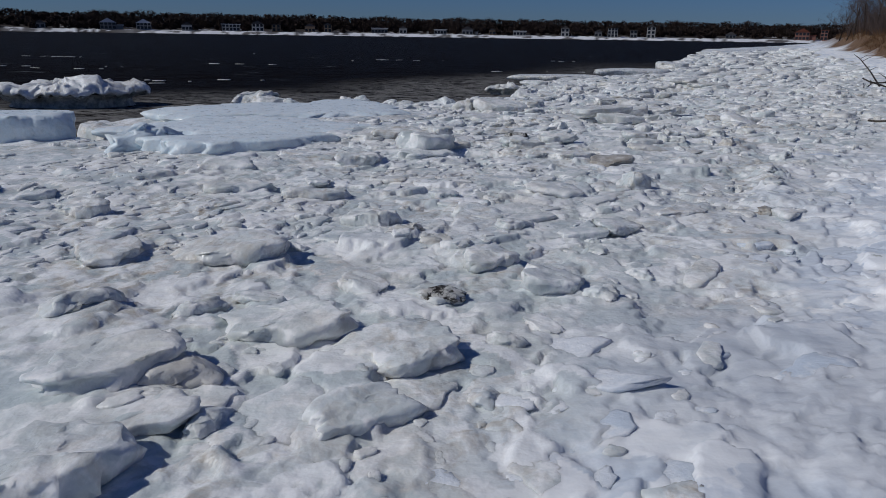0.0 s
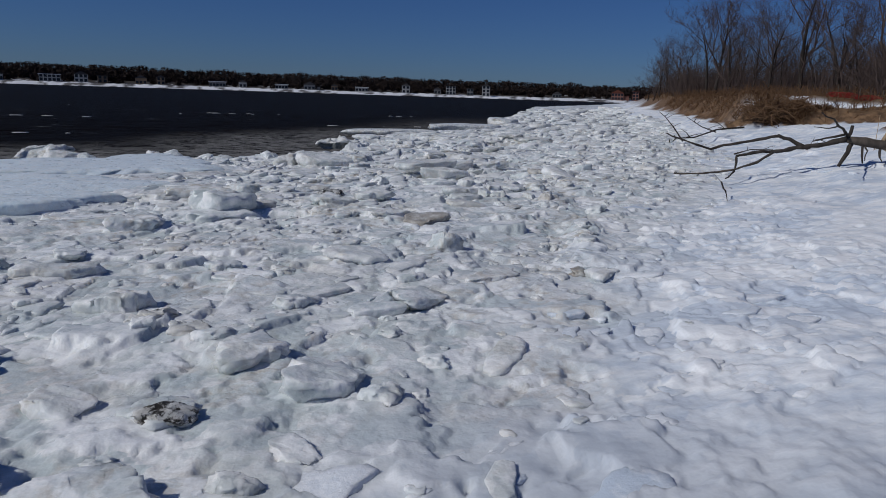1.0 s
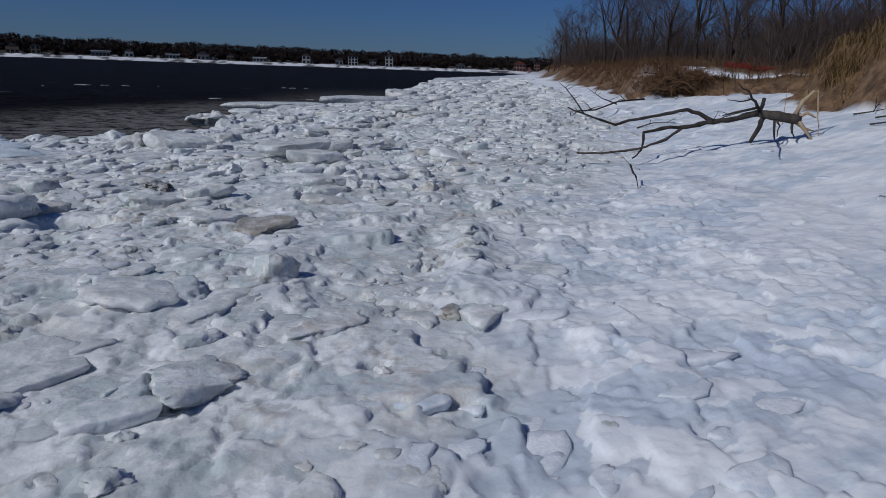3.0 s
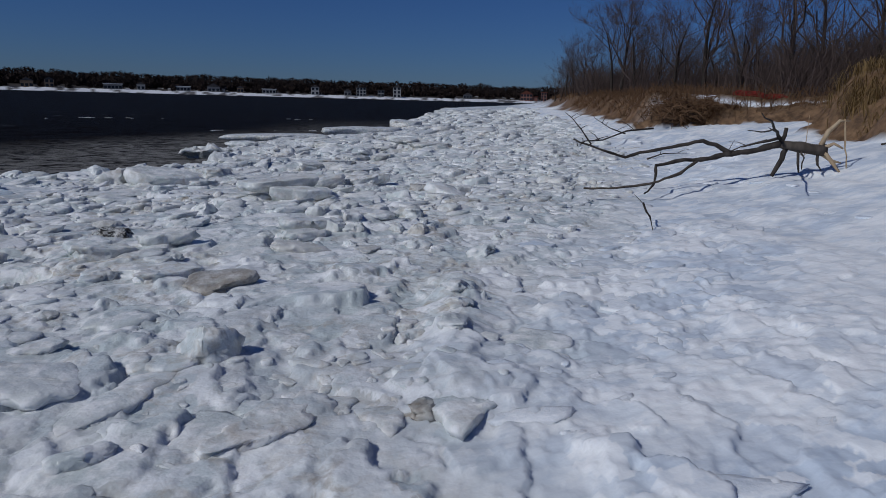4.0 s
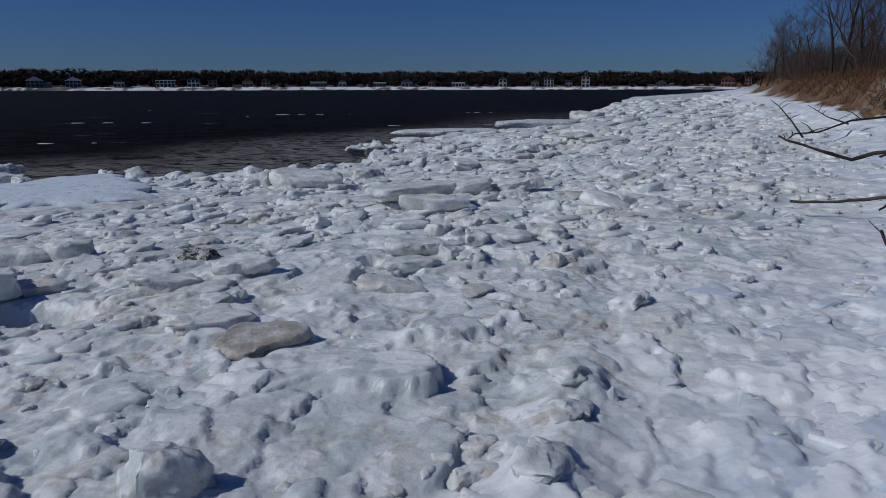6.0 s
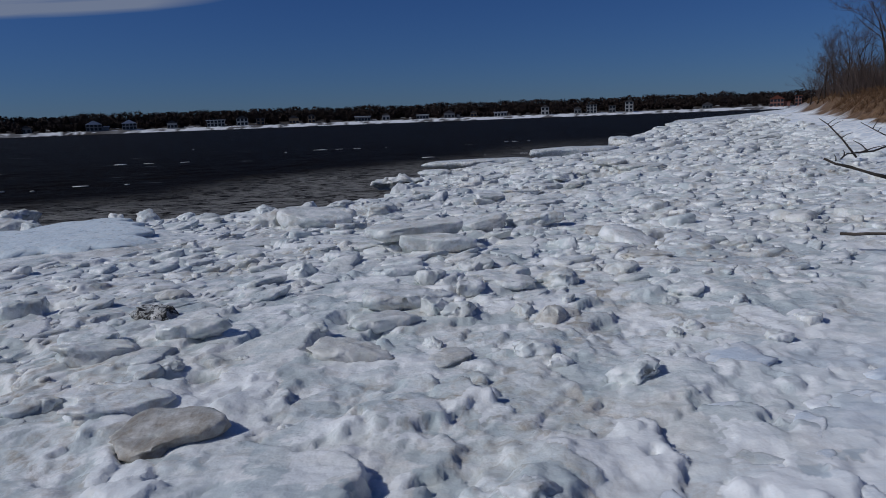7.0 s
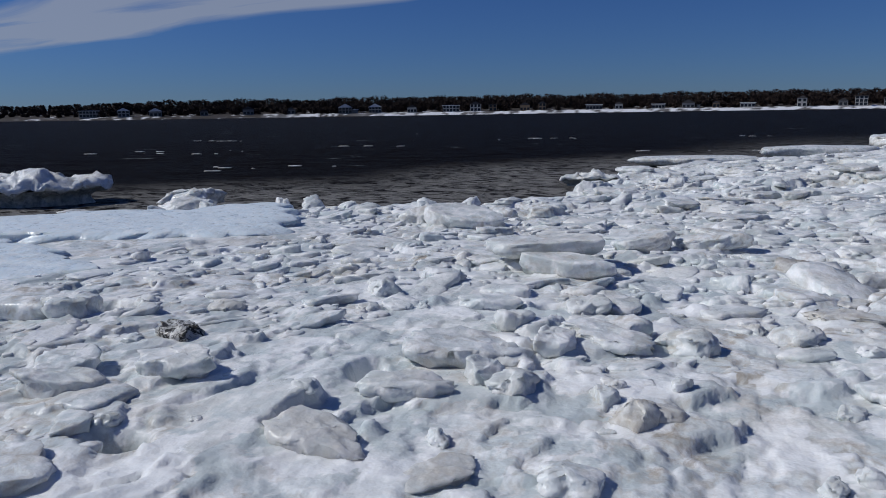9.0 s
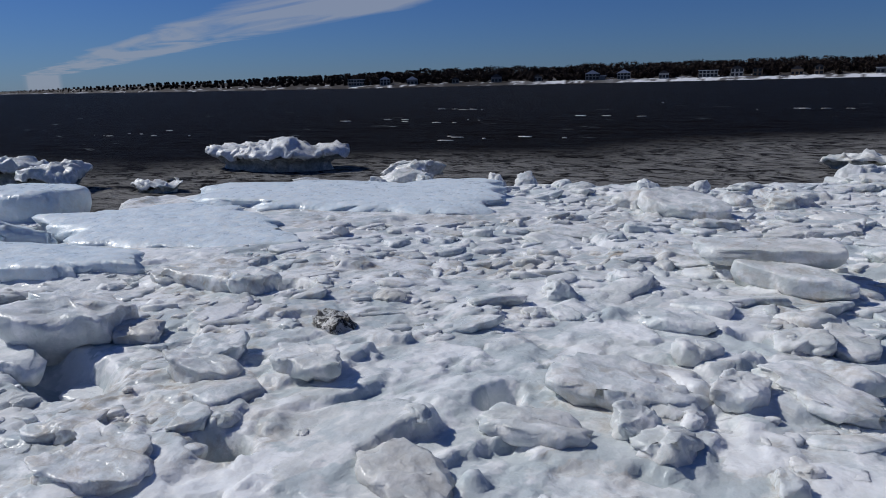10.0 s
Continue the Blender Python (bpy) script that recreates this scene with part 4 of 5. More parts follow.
ice_block(0.0, 11.0, 0.6, 0.42, 0.22, 10, me=ice_mesh("ice_slab", 87, ICE_GREY, 44, 0.06), sink=0.3, label="grit-stained slab of ice")
ice_block(-1.0, 12.3, 1.3, 0.5, 0.28, 12, seed=4, sink=0.2, label="long slab of white ice with a shadowed edge")
ice_block(3.5, 12.2, 1.0, 0.7, 0.24, 10, 5, seed=5, sink=0.3, label=FLAT)
ice_block(4.3, 13.75, 0.6, 0.5, 0.22, 30, seed=7)
ice_block(4.28, 12.98, 0.6, 0.45, 0.2, 10, -8, 6, seed=11, label=FLAT)

# rounded lumps underfoot near the end of the walk
LUMP_RND = random.Random(37)
for k in range(22):
    size = LUMP_RND.uniform(0.18, 0.42)
    ice_block(LUMP_RND.uniform(3.4, 6.6), LUMP_RND.uniform(9.9, 13.6), size, size * LUMP_RND.uniform(0.65, 0.95), size * LUMP_RND.uniform(0.35, 0.6), LUMP_RND.uniform(0, 360), LUMP_RND.gauss(0, 8), LUMP_RND.gauss(0, 8),
              me=LUMP_RND.choice(LUMPS if k % 3 else SLABS), sink=0.15, label="rounded lump of white ice frozen into the crust")

# along the ice edge
ICE_EDGE = "bluish snow-covered ice shelf at the water's edge"
ice_block(-3.4, 17.6, 6.2, 3.6, 0.5, 17, 0, 1.5, me=ice_mesh("ice_shelf", 88, ICE_BLUE, 150, 0.016, ragged=0.3), z=-0.64, label=ICE_EDGE)
ice_block(-4.4, 13.8, 5.4, 3.2, 0.5, 6, 0, 1.5, me=ice_mesh("ice_shelf", 89, ICE_BLUE, 150, 0.016, ragged=0.3), z=-0.62, label=ICE_EDGE)
ice_block(-3.8, 11.5, 3.2, 1.3, 0.4, 17, 0, 1.5, me=ice_mesh("ice_shelf", 90, ICE_BLUE, 110, 0.018, ragged=0.28), z=-0.46, label=ICE_EDGE)
ice_block(-8.4, 13.3, 2.6, 1.9, 0.66, 12, 1, 0, me=ice_mesh("ice_shelf", 95, ICE_BLUE, 70, 0.03, False, 0.06), z=-0.62, label="thick square-cut slab of bluish ice beside open water")
ice_block(-6.1, 21.1, 1.5, 0.9, 0.4, 10, -6, me=ice_mesh("ice_lump", 91, ICE, 72, 0.09, True, ragged=0.3), z=-0.52, label="craggy white ice block standing at the water's edge")
ice_block(1.15, 19.0, 1.5, 0.9, 0.34, -12, 6, 5, me=ice_mesh("ice_slab", 92, ICE, 40, 0.04), z=-0.42, label="tilted pale slab at the ice edge")
ice_block(0.3, 19.6, 0.9, 0.7, 0.42, 20, me=LUMPS[1], z=-0.5)
ice_block(1.4, 20.6, 0.85, 0.7, 0.36, 0, me=LUMPS[2], z=-0.58)
ice_block(2.3, 20.7, 1.0, 0.7, 0.36, 25, me=LUMPS[10], z=-0.58)
ice_block(-10.2, 13.0, 2.4, 1.6, 0.85, 20, me=ice_mesh("ice_lump", 94, ICE_BLUE, 60, 0.08, True), z=-0.8, label="craggy blue-white block beside dark open water")
ice_block(-5.35, 11.9, 1.5, 1.0, 0.55, 50, me=ice_mesh("ice_lump", 93, ICE_BLUE, 60, 0.08, True), z=-0.5, label="craggy blue-white block beside dark open water")
ice_block(5.9, 36.9, 5.8, 2.2, 0.38, 6, 0, 0, me=ice_mesh("ice_slab", 95, ICE, 64, 0.02), z=-0.68, label="flat pale floe jutting over the water")
ice_block(11.0, 42.3, 6.0, 2.4, 0.5, 30, me=ice_mesh("ice_slab", 96, ICE, 64, 0.02), z=-0.66, label="flat pale floe jutting over the water")
ice_block(16.0, 52.0, 4.0, 2.5, 0.6, 60, me=ice_mesh("ice_slab", 97, ICE, 40, 0.05), z=-0.7, label="flat pale floe jutting over the water")

# broken blue-white pieces along the outer rim of the shelves
EDGE_RND = random.Random(61)
EDGE_LUMPS = [ice_mesh("ice_lump", 120 + k, ICE, 48, 0.055, True, ragged=0.3) for k in range(5)]
for k in range(13):
    f = k / 12
    x = -6.6 + 7.8 * f + EDGE_RND.gauss(0, 0.2)
    y = float(np.interp(x, SHORE_X, SHORE_Y)) - 0.75 + EDGE_RND.gauss(0, 0.25)
    s = EDGE_RND.uniform(0.45, 1.1)
    ice_block(x, y, s, s * EDGE_RND.uniform(0.6, 1.0), EDGE_RND.uniform(0.18, 0.3), EDGE_RND.uniform(0, 360), EDGE_RND.gauss(0, 12), EDGE_RND.gauss(0, 12), me=EDGE_RND.choice(EDGE_LUMPS),
              z=-0.5 + EDGE_RND.uniform(-0.08, 0.05), label="craggy blue-white piece of ice at the water's edge")


def floating_ice(x, y, length, width, tall, turn, seed, label, bits=90):
    """A grounded or drifting floe: a thick base, hollowed at the waterline, and a snowy broken top."""
    rnd = random.Random(seed)
    rings = ((0.8, -0.5), (0.79, 0.0), (0.75, 0.14), (0.77, 0.28), (0.84, 0.38), (0.93, 0.44), (1.0, 0.5), (1.03, 0.57), (1.02, 0.65), (0.985, 0.73), (0.93, 0.79), (0.86, 0.84),
             (0.78, 0.87), (0.69, 0.89), (0.6, 0.9), (0.51, 0.91), (0.42, 0.92), (0.33, 0.93), (0.24, 0.93), (0.15, 0.94), (0.06, 0.94))
    v = []
    for r, z in rings:
        for i in range(bits):
            a = 2 * math.pi * i / bits
            lobes = 1 + 0.12 * math.sin(2 * a + seed) + 0.08 * math.sin(3 * a + 2 * seed) + 0.05 * math.sin(5 * a + seed)
            p = Vector((0.5 * length * r * lobes * math.cos(a), 0.5 * width * r * lobes * math.sin(a), z * tall))
            q = noise.noise_vector(p * 1.1 + Vector((seed, 0, 0))) * 0.14 + noise.noise_vector(p * 3.2) * 0.10 + noise.noise_vector(p * 7) * 0.06 + noise.noise_vector(p * 15) * 0.03
            if z > 0.42:
                q += Vector((p.x, p.y, 0.6)).normalized() * (0.16 * abs(noise.noise(p * 3.5 + Vector((0, seed, 0)))) + 0.09 * abs(noise.noise(p * 8)))
                q.z = q.z * 1.1 + 0.16 * tall * noise.noise(Vector((p.x * 1.2 + seed, p.y * 1.2, 0)))
            v.append(p + q)
    def shell(name, k0, k1, material, label):
        some = v[k0 * bits:(k1 + 1) * bits]
        f = []
        for k in range(k1 - k0):
            for i in range(bits):
                a, b = k * bits + i, k * bits + (i + 1) % bits
                f.append((a, b, b + bits, a + bits))
        f.append(tuple((k1 - k0) * bits + i for i in range(bits)))
        f.append(tuple(range(bits))[::-1])
        part(name, mesh_of(name, some, f, material), floe, label)

    floe = new("ice_floe")
    floe.matrix_world = pose(x, y, WATER_Z, 0, 0, turn)
    shell("base", 0, 6, ICE_SHADED_FOOT, "grey-green wet foot of the floe, underside shade in its colour")
    shell("snow_cap", 5, len(rings) - 1, ICE, "broken white snow cap")
    return tagged(floe, label, "ice floe", "floes in the water")


floating_ice(-12.1, 21.7, 4.2, 2.1, 0.8, 32, 3, "large snow-topped floe afloat in dark water", 200)
floating_ice(-13.6, 15.9, 1.7, 1.2, 0.6, 20, 5, "small craggy floe beside the ice edge")
floating_ice(-16.4, 15.6, 2.0, 1.4, 0.6, 60, 8, "small craggy floe beside the ice edge")
floating_ice(2.1, 29.2, 1.5, 0.9, 0.32, 15, 9, "low flat floe close to the ice edge", 40)
floating_ice(-11.0, 17.2, 1.5, 0.6, 0.2, 10, 12, "low flat floe close to the ice edge", 36)


def scatter_blocks():
    """Smaller pieces between those that stand out."""
    rnd = random.Random(17)
    made = 0
    while made < 190:
        y = 1.5 + 22 * rnd.random() ** 1.15
        x = rnd.uniform(-8, 9)
        db = x - float(np.interp(y, SNOW_Y, SNOW_X))
        if db > -0.4 or float(shore_distance(np.array(x), np.array(y))) < 0.8:
            continue
        lump = rnd.random() < 0.6
        size = 0.12 + 0.24 * rnd.random() ** 2 if lump else 0.18 + 0.28 * rnd.random() ** 1.6
        if any((x - a) ** 2 + (y - b) ** 2 < (0.8 * r + size * 0.4) ** 2 for a, b, r in TAKEN):
            continue
        thick = size * rnd.uniform(0.3, 0.5) if lump else rnd.uniform(0.07, 0.12)
        ice_block(x, y, size, size * rnd.uniform(0.6, 0.95), thick, rnd.uniform(0, 360), rnd.gauss(0, 5), rnd.gauss(0, 5),
                  rnd.choice(LUMPS) if lump else rnd.choice(SLABS), rnd.uniform(0.2, 0.4), label="small rounded lump of ice in the rubble" if lump else "small broken ice slab in the rubble")
        made += 1


def edge_slabs():
    """Flat pale slabs lying in layers along the ice edge further on."""
    rnd = random.Random(29)
    made = 0
    while made < 60:
        y = 14.5 + 40 * rnd.random() ** 1.3
        x = rnd.uniform(-2 + 0.15 * y, 3 + 0.42 * y)
        ds = float(shore_distance(np.array(x), np.array(y)))
        if not 0.4 < ds < 6 + 0.1 * y or any((x - a) ** 2 + (y - b) ** 2 < (0.9 * r) ** 2 for a, b, r in TAKEN):
            continue
        size = rnd.uniform(0.5, 1.1) * (0.7 + y / 35)
        ice_block(x, y, size, size * rnd.uniform(0.5, 0.8), rnd.uniform(0.13, 0.2) * (0.7 + y / 45), rnd.gauss(15, 25), rnd.gauss(-2, 4), rnd.gauss(0, 4), rnd.choice(SLABS), 0.15, label="flat pale slab of ice lying in layers near the water")
        made += 1


scatter_blocks()
edge_slabs()


def joined_pieces(name, label, category, count, seed, place, material, flat, crisp=False):
    """Many loose small pieces as one mass."""
    rnd = random.Random(seed)
    v, f = [], []
    for _ in range(count):
        x, y, z, size, tall = place(rnd)
        if size <= 0:
            continue
        sides = rnd.randint(6, 8)
        a0, asp, turn = rnd.uniform(0, 6.28), rnd.uniform(0.55, 1.0), rnd.uniform(0, 6.28)
        if flat:
            asp, turn = rnd.uniform(0.2, 0.5), rnd.gauss(0.25, 0.15)
        tx, ty = rnd.gauss(0, 0.12), rnd.gauss(0, 0.12)
        if flat:
            tx, ty = 0, 0
        rad = [rnd.uniform(0.75, 1.1) for _ in range(sides)]
        base = len(v)
        for r, h in ((0.9, -0.3), (1.0, 0.45), (0.88, 0.85), (0.45, 1.0)):
            for k in range(sides):
                a = a0 + 2 * math.pi * k / sides
                px, py = size * r * rad[k] * math.cos(a), size * asp * r * rad[k] * math.sin(a)
                qx, qy = px * math.cos(turn) - py * math.sin(turn), px * math.sin(turn) + py * math.cos(turn)
                v.append((x + qx, y + qy, z + tall * h * rnd.uniform(0.85, 1.15) + (tx * qx + ty * qy)))
        for q in range(3):
            for k in range(sides):
                a, b = base + q * sides + k, base + q * sides + (k + 1) % sides
                f.append((a, b, b + sides, a + sides))
        f.append(tuple(base + 3 * sides + k for k in range(sides)))
    ob = new(name, mesh_of(name, v, f, material, crisp))
    return tagged(ob, label, category, kind="stuff")


SIDES = 16


def plate_shapes(count, seed, dome):
    """Outlines and rings of broken plates, one by one across: arrays [plate, ring, side, xyz]; dome 0 flat to 1 rounded."""
    rnd = np.random.RandomState(seed)
    a = np.linspace(0, 2 * math.pi, SIDES, endpoint=False)[None, :] + rnd.uniform(0, 6.28, (count, 1))
    corner = np.sort(rnd.uniform(0, 6.28, (count, 6)), 1)
    off = rnd.uniform(0.42, 1.0, (count, 6))
    lobe = rnd.uniform(0, 6.28, (count, 3))
    rad = np.zeros((count, SIDES))
    for k in range(6):
        rad += (np.maximum(np.cos(a - corner[:, k:k + 1]), 0.2) / off[:, k:k + 1]) ** 11
    rad = np.minimum(rad ** (-1 / 11), 1.25) * (1 + 0.10 * np.sin(2 * a + lobe[:, :1]) + 0.09 * np.sin(3 * a + lobe[:, 1:2]) + 0.07 * np.sin(5 * a + lobe[:, 2:])) * rnd.uniform(0.9, 1.06, (count, SIDES))
    rings = []
    for r, flat, round_ in ((0.84, -1.2, -1.2), (0.98, -0.3, -0.35), (1.0, 0.35, 0.15), (0.965, 0.78, 0.5), (0.89, 0.97, 0.72), (0.6, 1.02, 0.98), (0.22, 1.0, 1.06)):
        z = (flat + (round_ - flat) * dome)[:, None] + rnd.normal(0, 0.09 if r > 0.5 and flat > 0 else 0.03, (count, SIDES))
        wob = 1 + rnd.normal(0, 0.035, (count, SIDES))
        rings.append(np.stack([rad * r * wob * np.cos(a), rad * r * wob * np.sin(a), z], -1))
    return np.stack(rings, 1)


def plate_faces(count):
    """Quads of the ring walls and the top fans, for plates laid one after another."""
    n = 7 * SIDES
    k = np.arange(SIDES)
    quads = np.concatenate([np.stack([q * SIDES + k, q * SIDES + (k + 1) % SIDES, (q + 1) * SIDES + (k + 1) % SIDES, (q + 1) * SIDES + k], 1) for q in range(6)])
    quads = (quads[None] + (np.arange(count) * n)[:, None, None]).reshape(-1, 4)
    tops = (6 * SIDES + k)[None] + (np.arange(count) * n)[:, None]
    return quads.tolist() + tops.tolist()


def strew(seed, tries, place, gap):
    """Places x, y, radius that keep some distance from one another, taken one after another."""
    rnd = random.Random(seed)
    grid, kept, cell = collections.defaultdict(list), [], 0.5
    for _ in range(tries):
        x, y, r = place(rnd)
        if r <= 0:
            continue
        i, j, reach = int(x // cell), int(y // cell), 1 + int(r // cell)
        if any((x - p) ** 2 + (y - q) ** 2 < (gap * (r + t)) ** 2 for di in range(-reach, reach + 1) for dj in range(-reach, reach + 1) for p, q, t in grid[i + di, j + dj]):
            continue
        if any((x - p) ** 2 + (y - q) ** 2 < (0.75 * t + 0.3 * r) ** 2 for p, q, t in TAKEN if abs(x - p) < t + r):
            continue
        grid[i, j].append((x, y, r))
        kept.append((x, y, r))
    return np.array(kept)


def lay_pieces(name, label, category, spots, seed, material, thick, tilt, bias, long, sunk, apart=None):
    """Lays plates on the ground; those inside the stretch apart become pieces of the ground, the rest one mass."""
    rnd = np.random.RandomState(seed)
    n = len(spots)
    x, y, r = spots[:, 0], spots[:, 1], spots[:, 2]
    tall = thick(r, rnd.rand(n))
    dome = np.clip(rnd.normal(0.45, 0.3, n), 0, 1)
    turn = rnd.normal(long[1], long[2], n)
    asp = rnd.uniform(long[0], 1.0, n)
    tx, ty = rnd.normal(bias[0], tilt, n), rnd.normal(bias[1], tilt, n)
    z = sum(ground_heights(x + 0.6 * r * math.cos(k * 1.257), y + 0.6 * r * math.sin(k * 1.257)) for k in range(5)) / 5 - rnd.uniform(sunk[0], sunk[1], n) * tall
    single = np.zeros(n, dtype=bool)
    if apart:
        single = (x > apart[0]) & (x < apart[1]) & (y > apart[2]) & (y < apart[3])
        single &= np.cumsum(single) <= 300
    rest = ~single
    shape = plate_shapes(int(rest.sum()), seed + 1, dome[rest])
    c, s = np.cos(turn[rest])[:, None, None], np.sin(turn[rest])[:, None, None]
    qx, qy = shape[..., 0] * r[rest][:, None, None], shape[..., 1] * (r * asp)[rest][:, None, None]
    wx, wy = qx * c - qy * s, qx * s + qy * c
    wz = z[rest][:, None, None] + shape[..., 2] * tall[rest][:, None, None] + wx * tx[rest][:, None, None] + wy * ty[rest][:, None, None]
    co = np.stack([wx + x[rest][:, None, None], wy + y[rest][:, None, None], wz], -1).reshape(-1, 3)
    tagged(new(name, mesh_of(name, co.tolist(), plate_faces(int(rest.sum())), material)), label, category, kind="stuff")
    if not apart:
        return
    kinds = 24
    shape = plate_shapes(kinds, seed + 2, np.linspace(0, 1, kinds))
    meshes = [mesh_of("ice_plate", shape[k].reshape(-1, 3).tolist(), plate_faces(1), material) for k in range(kinds)]
    for k in np.flatnonzero(single):
        me = meshes[int(dome[k] * (kinds - 1))]
        m = Matrix(((1, 0, 0, x[k]), (0, 1, 0, y[k]), (tx[k], ty[k], 1, z[k]), (0, 0, 0, 1)))
        ob = part("ice_plate", me, GROUND_SHEET)
        ob.matrix_world = m @ Matrix.Rotation(turn[k], 4, "Z") @ Matrix.Diagonal((r[k], r[k] * asp[k], tall[k], 1))


def snow_edge(x, y):
    return x - float(np.interp(y, SNOW_Y, SNOW_X))


def on_shelf(x, y):
    return any(((x - cx) / rx) ** 2 + ((y - cy) / ry) ** 2 < 1 for cx, cy, rx, ry in ((-3.4, 17.6, 2.9, 1.6), (-4.4, 13.8, 2.5, 1.4), (-3.8, 11.5, 1.5, 0.5)))


def near_rubble(rnd):
    x, y = rnd.uniform(-7.5, 8), rnd.uniform(0.8, 14)
    if snow_edge(x, y) > rnd.gauss(-0.1, 0.45) or float(shore_distance(np.array(x), np.array(y))) < 0.5 or on_shelf(x, y):
        return 0, 0, 0
    loose = float(fbm(np.array(x * 0.7), np.array(y * 0.7), 3, 52))
    if loose < rnd.gauss(0.47, 0.05):
        return 0, 0, 0
    return x, y, 0.05 + 0.34 * rnd.random() ** 2.2


def mid_rubble(rnd):
    y = 14 + 16 * rnd.random() ** 1.2
    x = rnd.uniform(-7, 17)
    if snow_edge(x, y) > min(rnd.gauss(-0.5, 0.7), 1.0) or float(shore_distance(np.array(x), np.array(y))) < 0.5 or on_shelf(x, y):
        return 0, 0, 0
    return x, y, 0.10 + 0.38 * rnd.random() ** 2.2


def far_rubble(rnd):
    y = 30 + 75 * rnd.random() ** 1.4
    x = rnd.uniform(0.2 * y - 2, 0.5 * y + 6)
    if snow_edge(x, y) > min(rnd.gauss(0.5, 1.6), 3.5) or x > float(np.interp(y, BLUFF_Y, BLUFF_X)) - 2.5 or float(shore_distance(np.array(x), np.array(y))) < 0.6:
        return 0, 0, 0
    return x, y, (0.22 + 0.7 * rnd.random() ** 2.0) * (0.6 + y / 75)


def snow_scales(rnd):
    y = 1.0 + 33 * rnd.random() ** 1.2
    x = rnd.uniform(-1, 21)
    d = snow_edge(x, y)
    if d < rnd.gauss(-0.2, 0.5) or d > abs(rnd.gauss(0, 1.2 + 0.11 * y)) + 0.2 or x > float(np.interp(y, BLUFF_Y, BLUFF_X)) - 1.2:
        return 0, 0, 0
    if float(fbm(np.array(x * 0.8), np.array(y * 0.8), 3, 53)) < rnd.gauss(0.44, 0.05):
        return 0, 0, 0
    return x, y, (0.07 + 0.24 * rnd.random() ** 2.0) * (0.8 + y / 25)


lay_pieces("ice_rubble", "packed broken plates of grey-white ice over the shore", "ice rubble", strew(71, 15000, near_rubble, 0.62), 81, ICE,
           lambda r, q: 0.016 + 0.07 * r + 0.10 * r * q ** 2, 0.07, (0.11, -0.05), (0.5, 0.3, 1.2), (0.3, 1.05), (-1.2, 4.4, 2.2, 9.0))
lay_pieces("ice_rubble", "heaped plates of broken ice towards the water", "ice rubble", strew(72, 9000, mid_rubble, 0.50), 82, ICE,
           lambda r, q: 0.02 + 0.08 * r + 0.32 * r * q ** 3, 0.12, (0.08, -0.05), (0.5, 0.2, 0.9), (0.2, 0.9))
lay_pieces("ice_rubble", "broken plates of ice along the distant beach", "ice rubble", strew(73, 7000, far_rubble, 0.55), 83, ICE,
           lambda r, q: 0.05 + 0.12 * r + 0.2 * r * q ** 2, 0.08, (0.05, -0.04), (0.5, 0.3, 0.8), (0.1, 0.8))
lay_pieces("snow_crust", "overlapping wind-cut scales of hard white snow", "snow crust", strew(74, 11000, snow_scales, 0.62), 84, CRUST,
           lambda r, q: 0.010 + 0.05 * r + 0.10 * r * q ** 2, 0.05, (0.11, -0.06), (0.4, 0.35, 0.5), (0.75, 1.25))


DRIFTS = [(random.Random(91 + k).uniform(-40, 22), 18 + 62 * random.Random(191 + k).random() ** 1.4) for k in range(34)]


def flake_place(rnd):
    cx, cy = rnd.choice(DRIFTS)
    x, y = cx + rnd.gauss(0, 1.1 + cy / 30), cy + rnd.gauss(0, 0.25)
    if float(shore_distance(np.array(x), np.array(y))) > -0.4:
        return 0, 0, 0, 0, 0
    return x, y, WATER_Z, (0.04 + 0.26 * rnd.random() ** 2) * (1 + y / 50), 0.03


joined_pieces("floating_ice_bits", "thin scattered bits of ice adrift on dark water", "drift ice", 95, 4, flake_place, ICE_GREY, True)


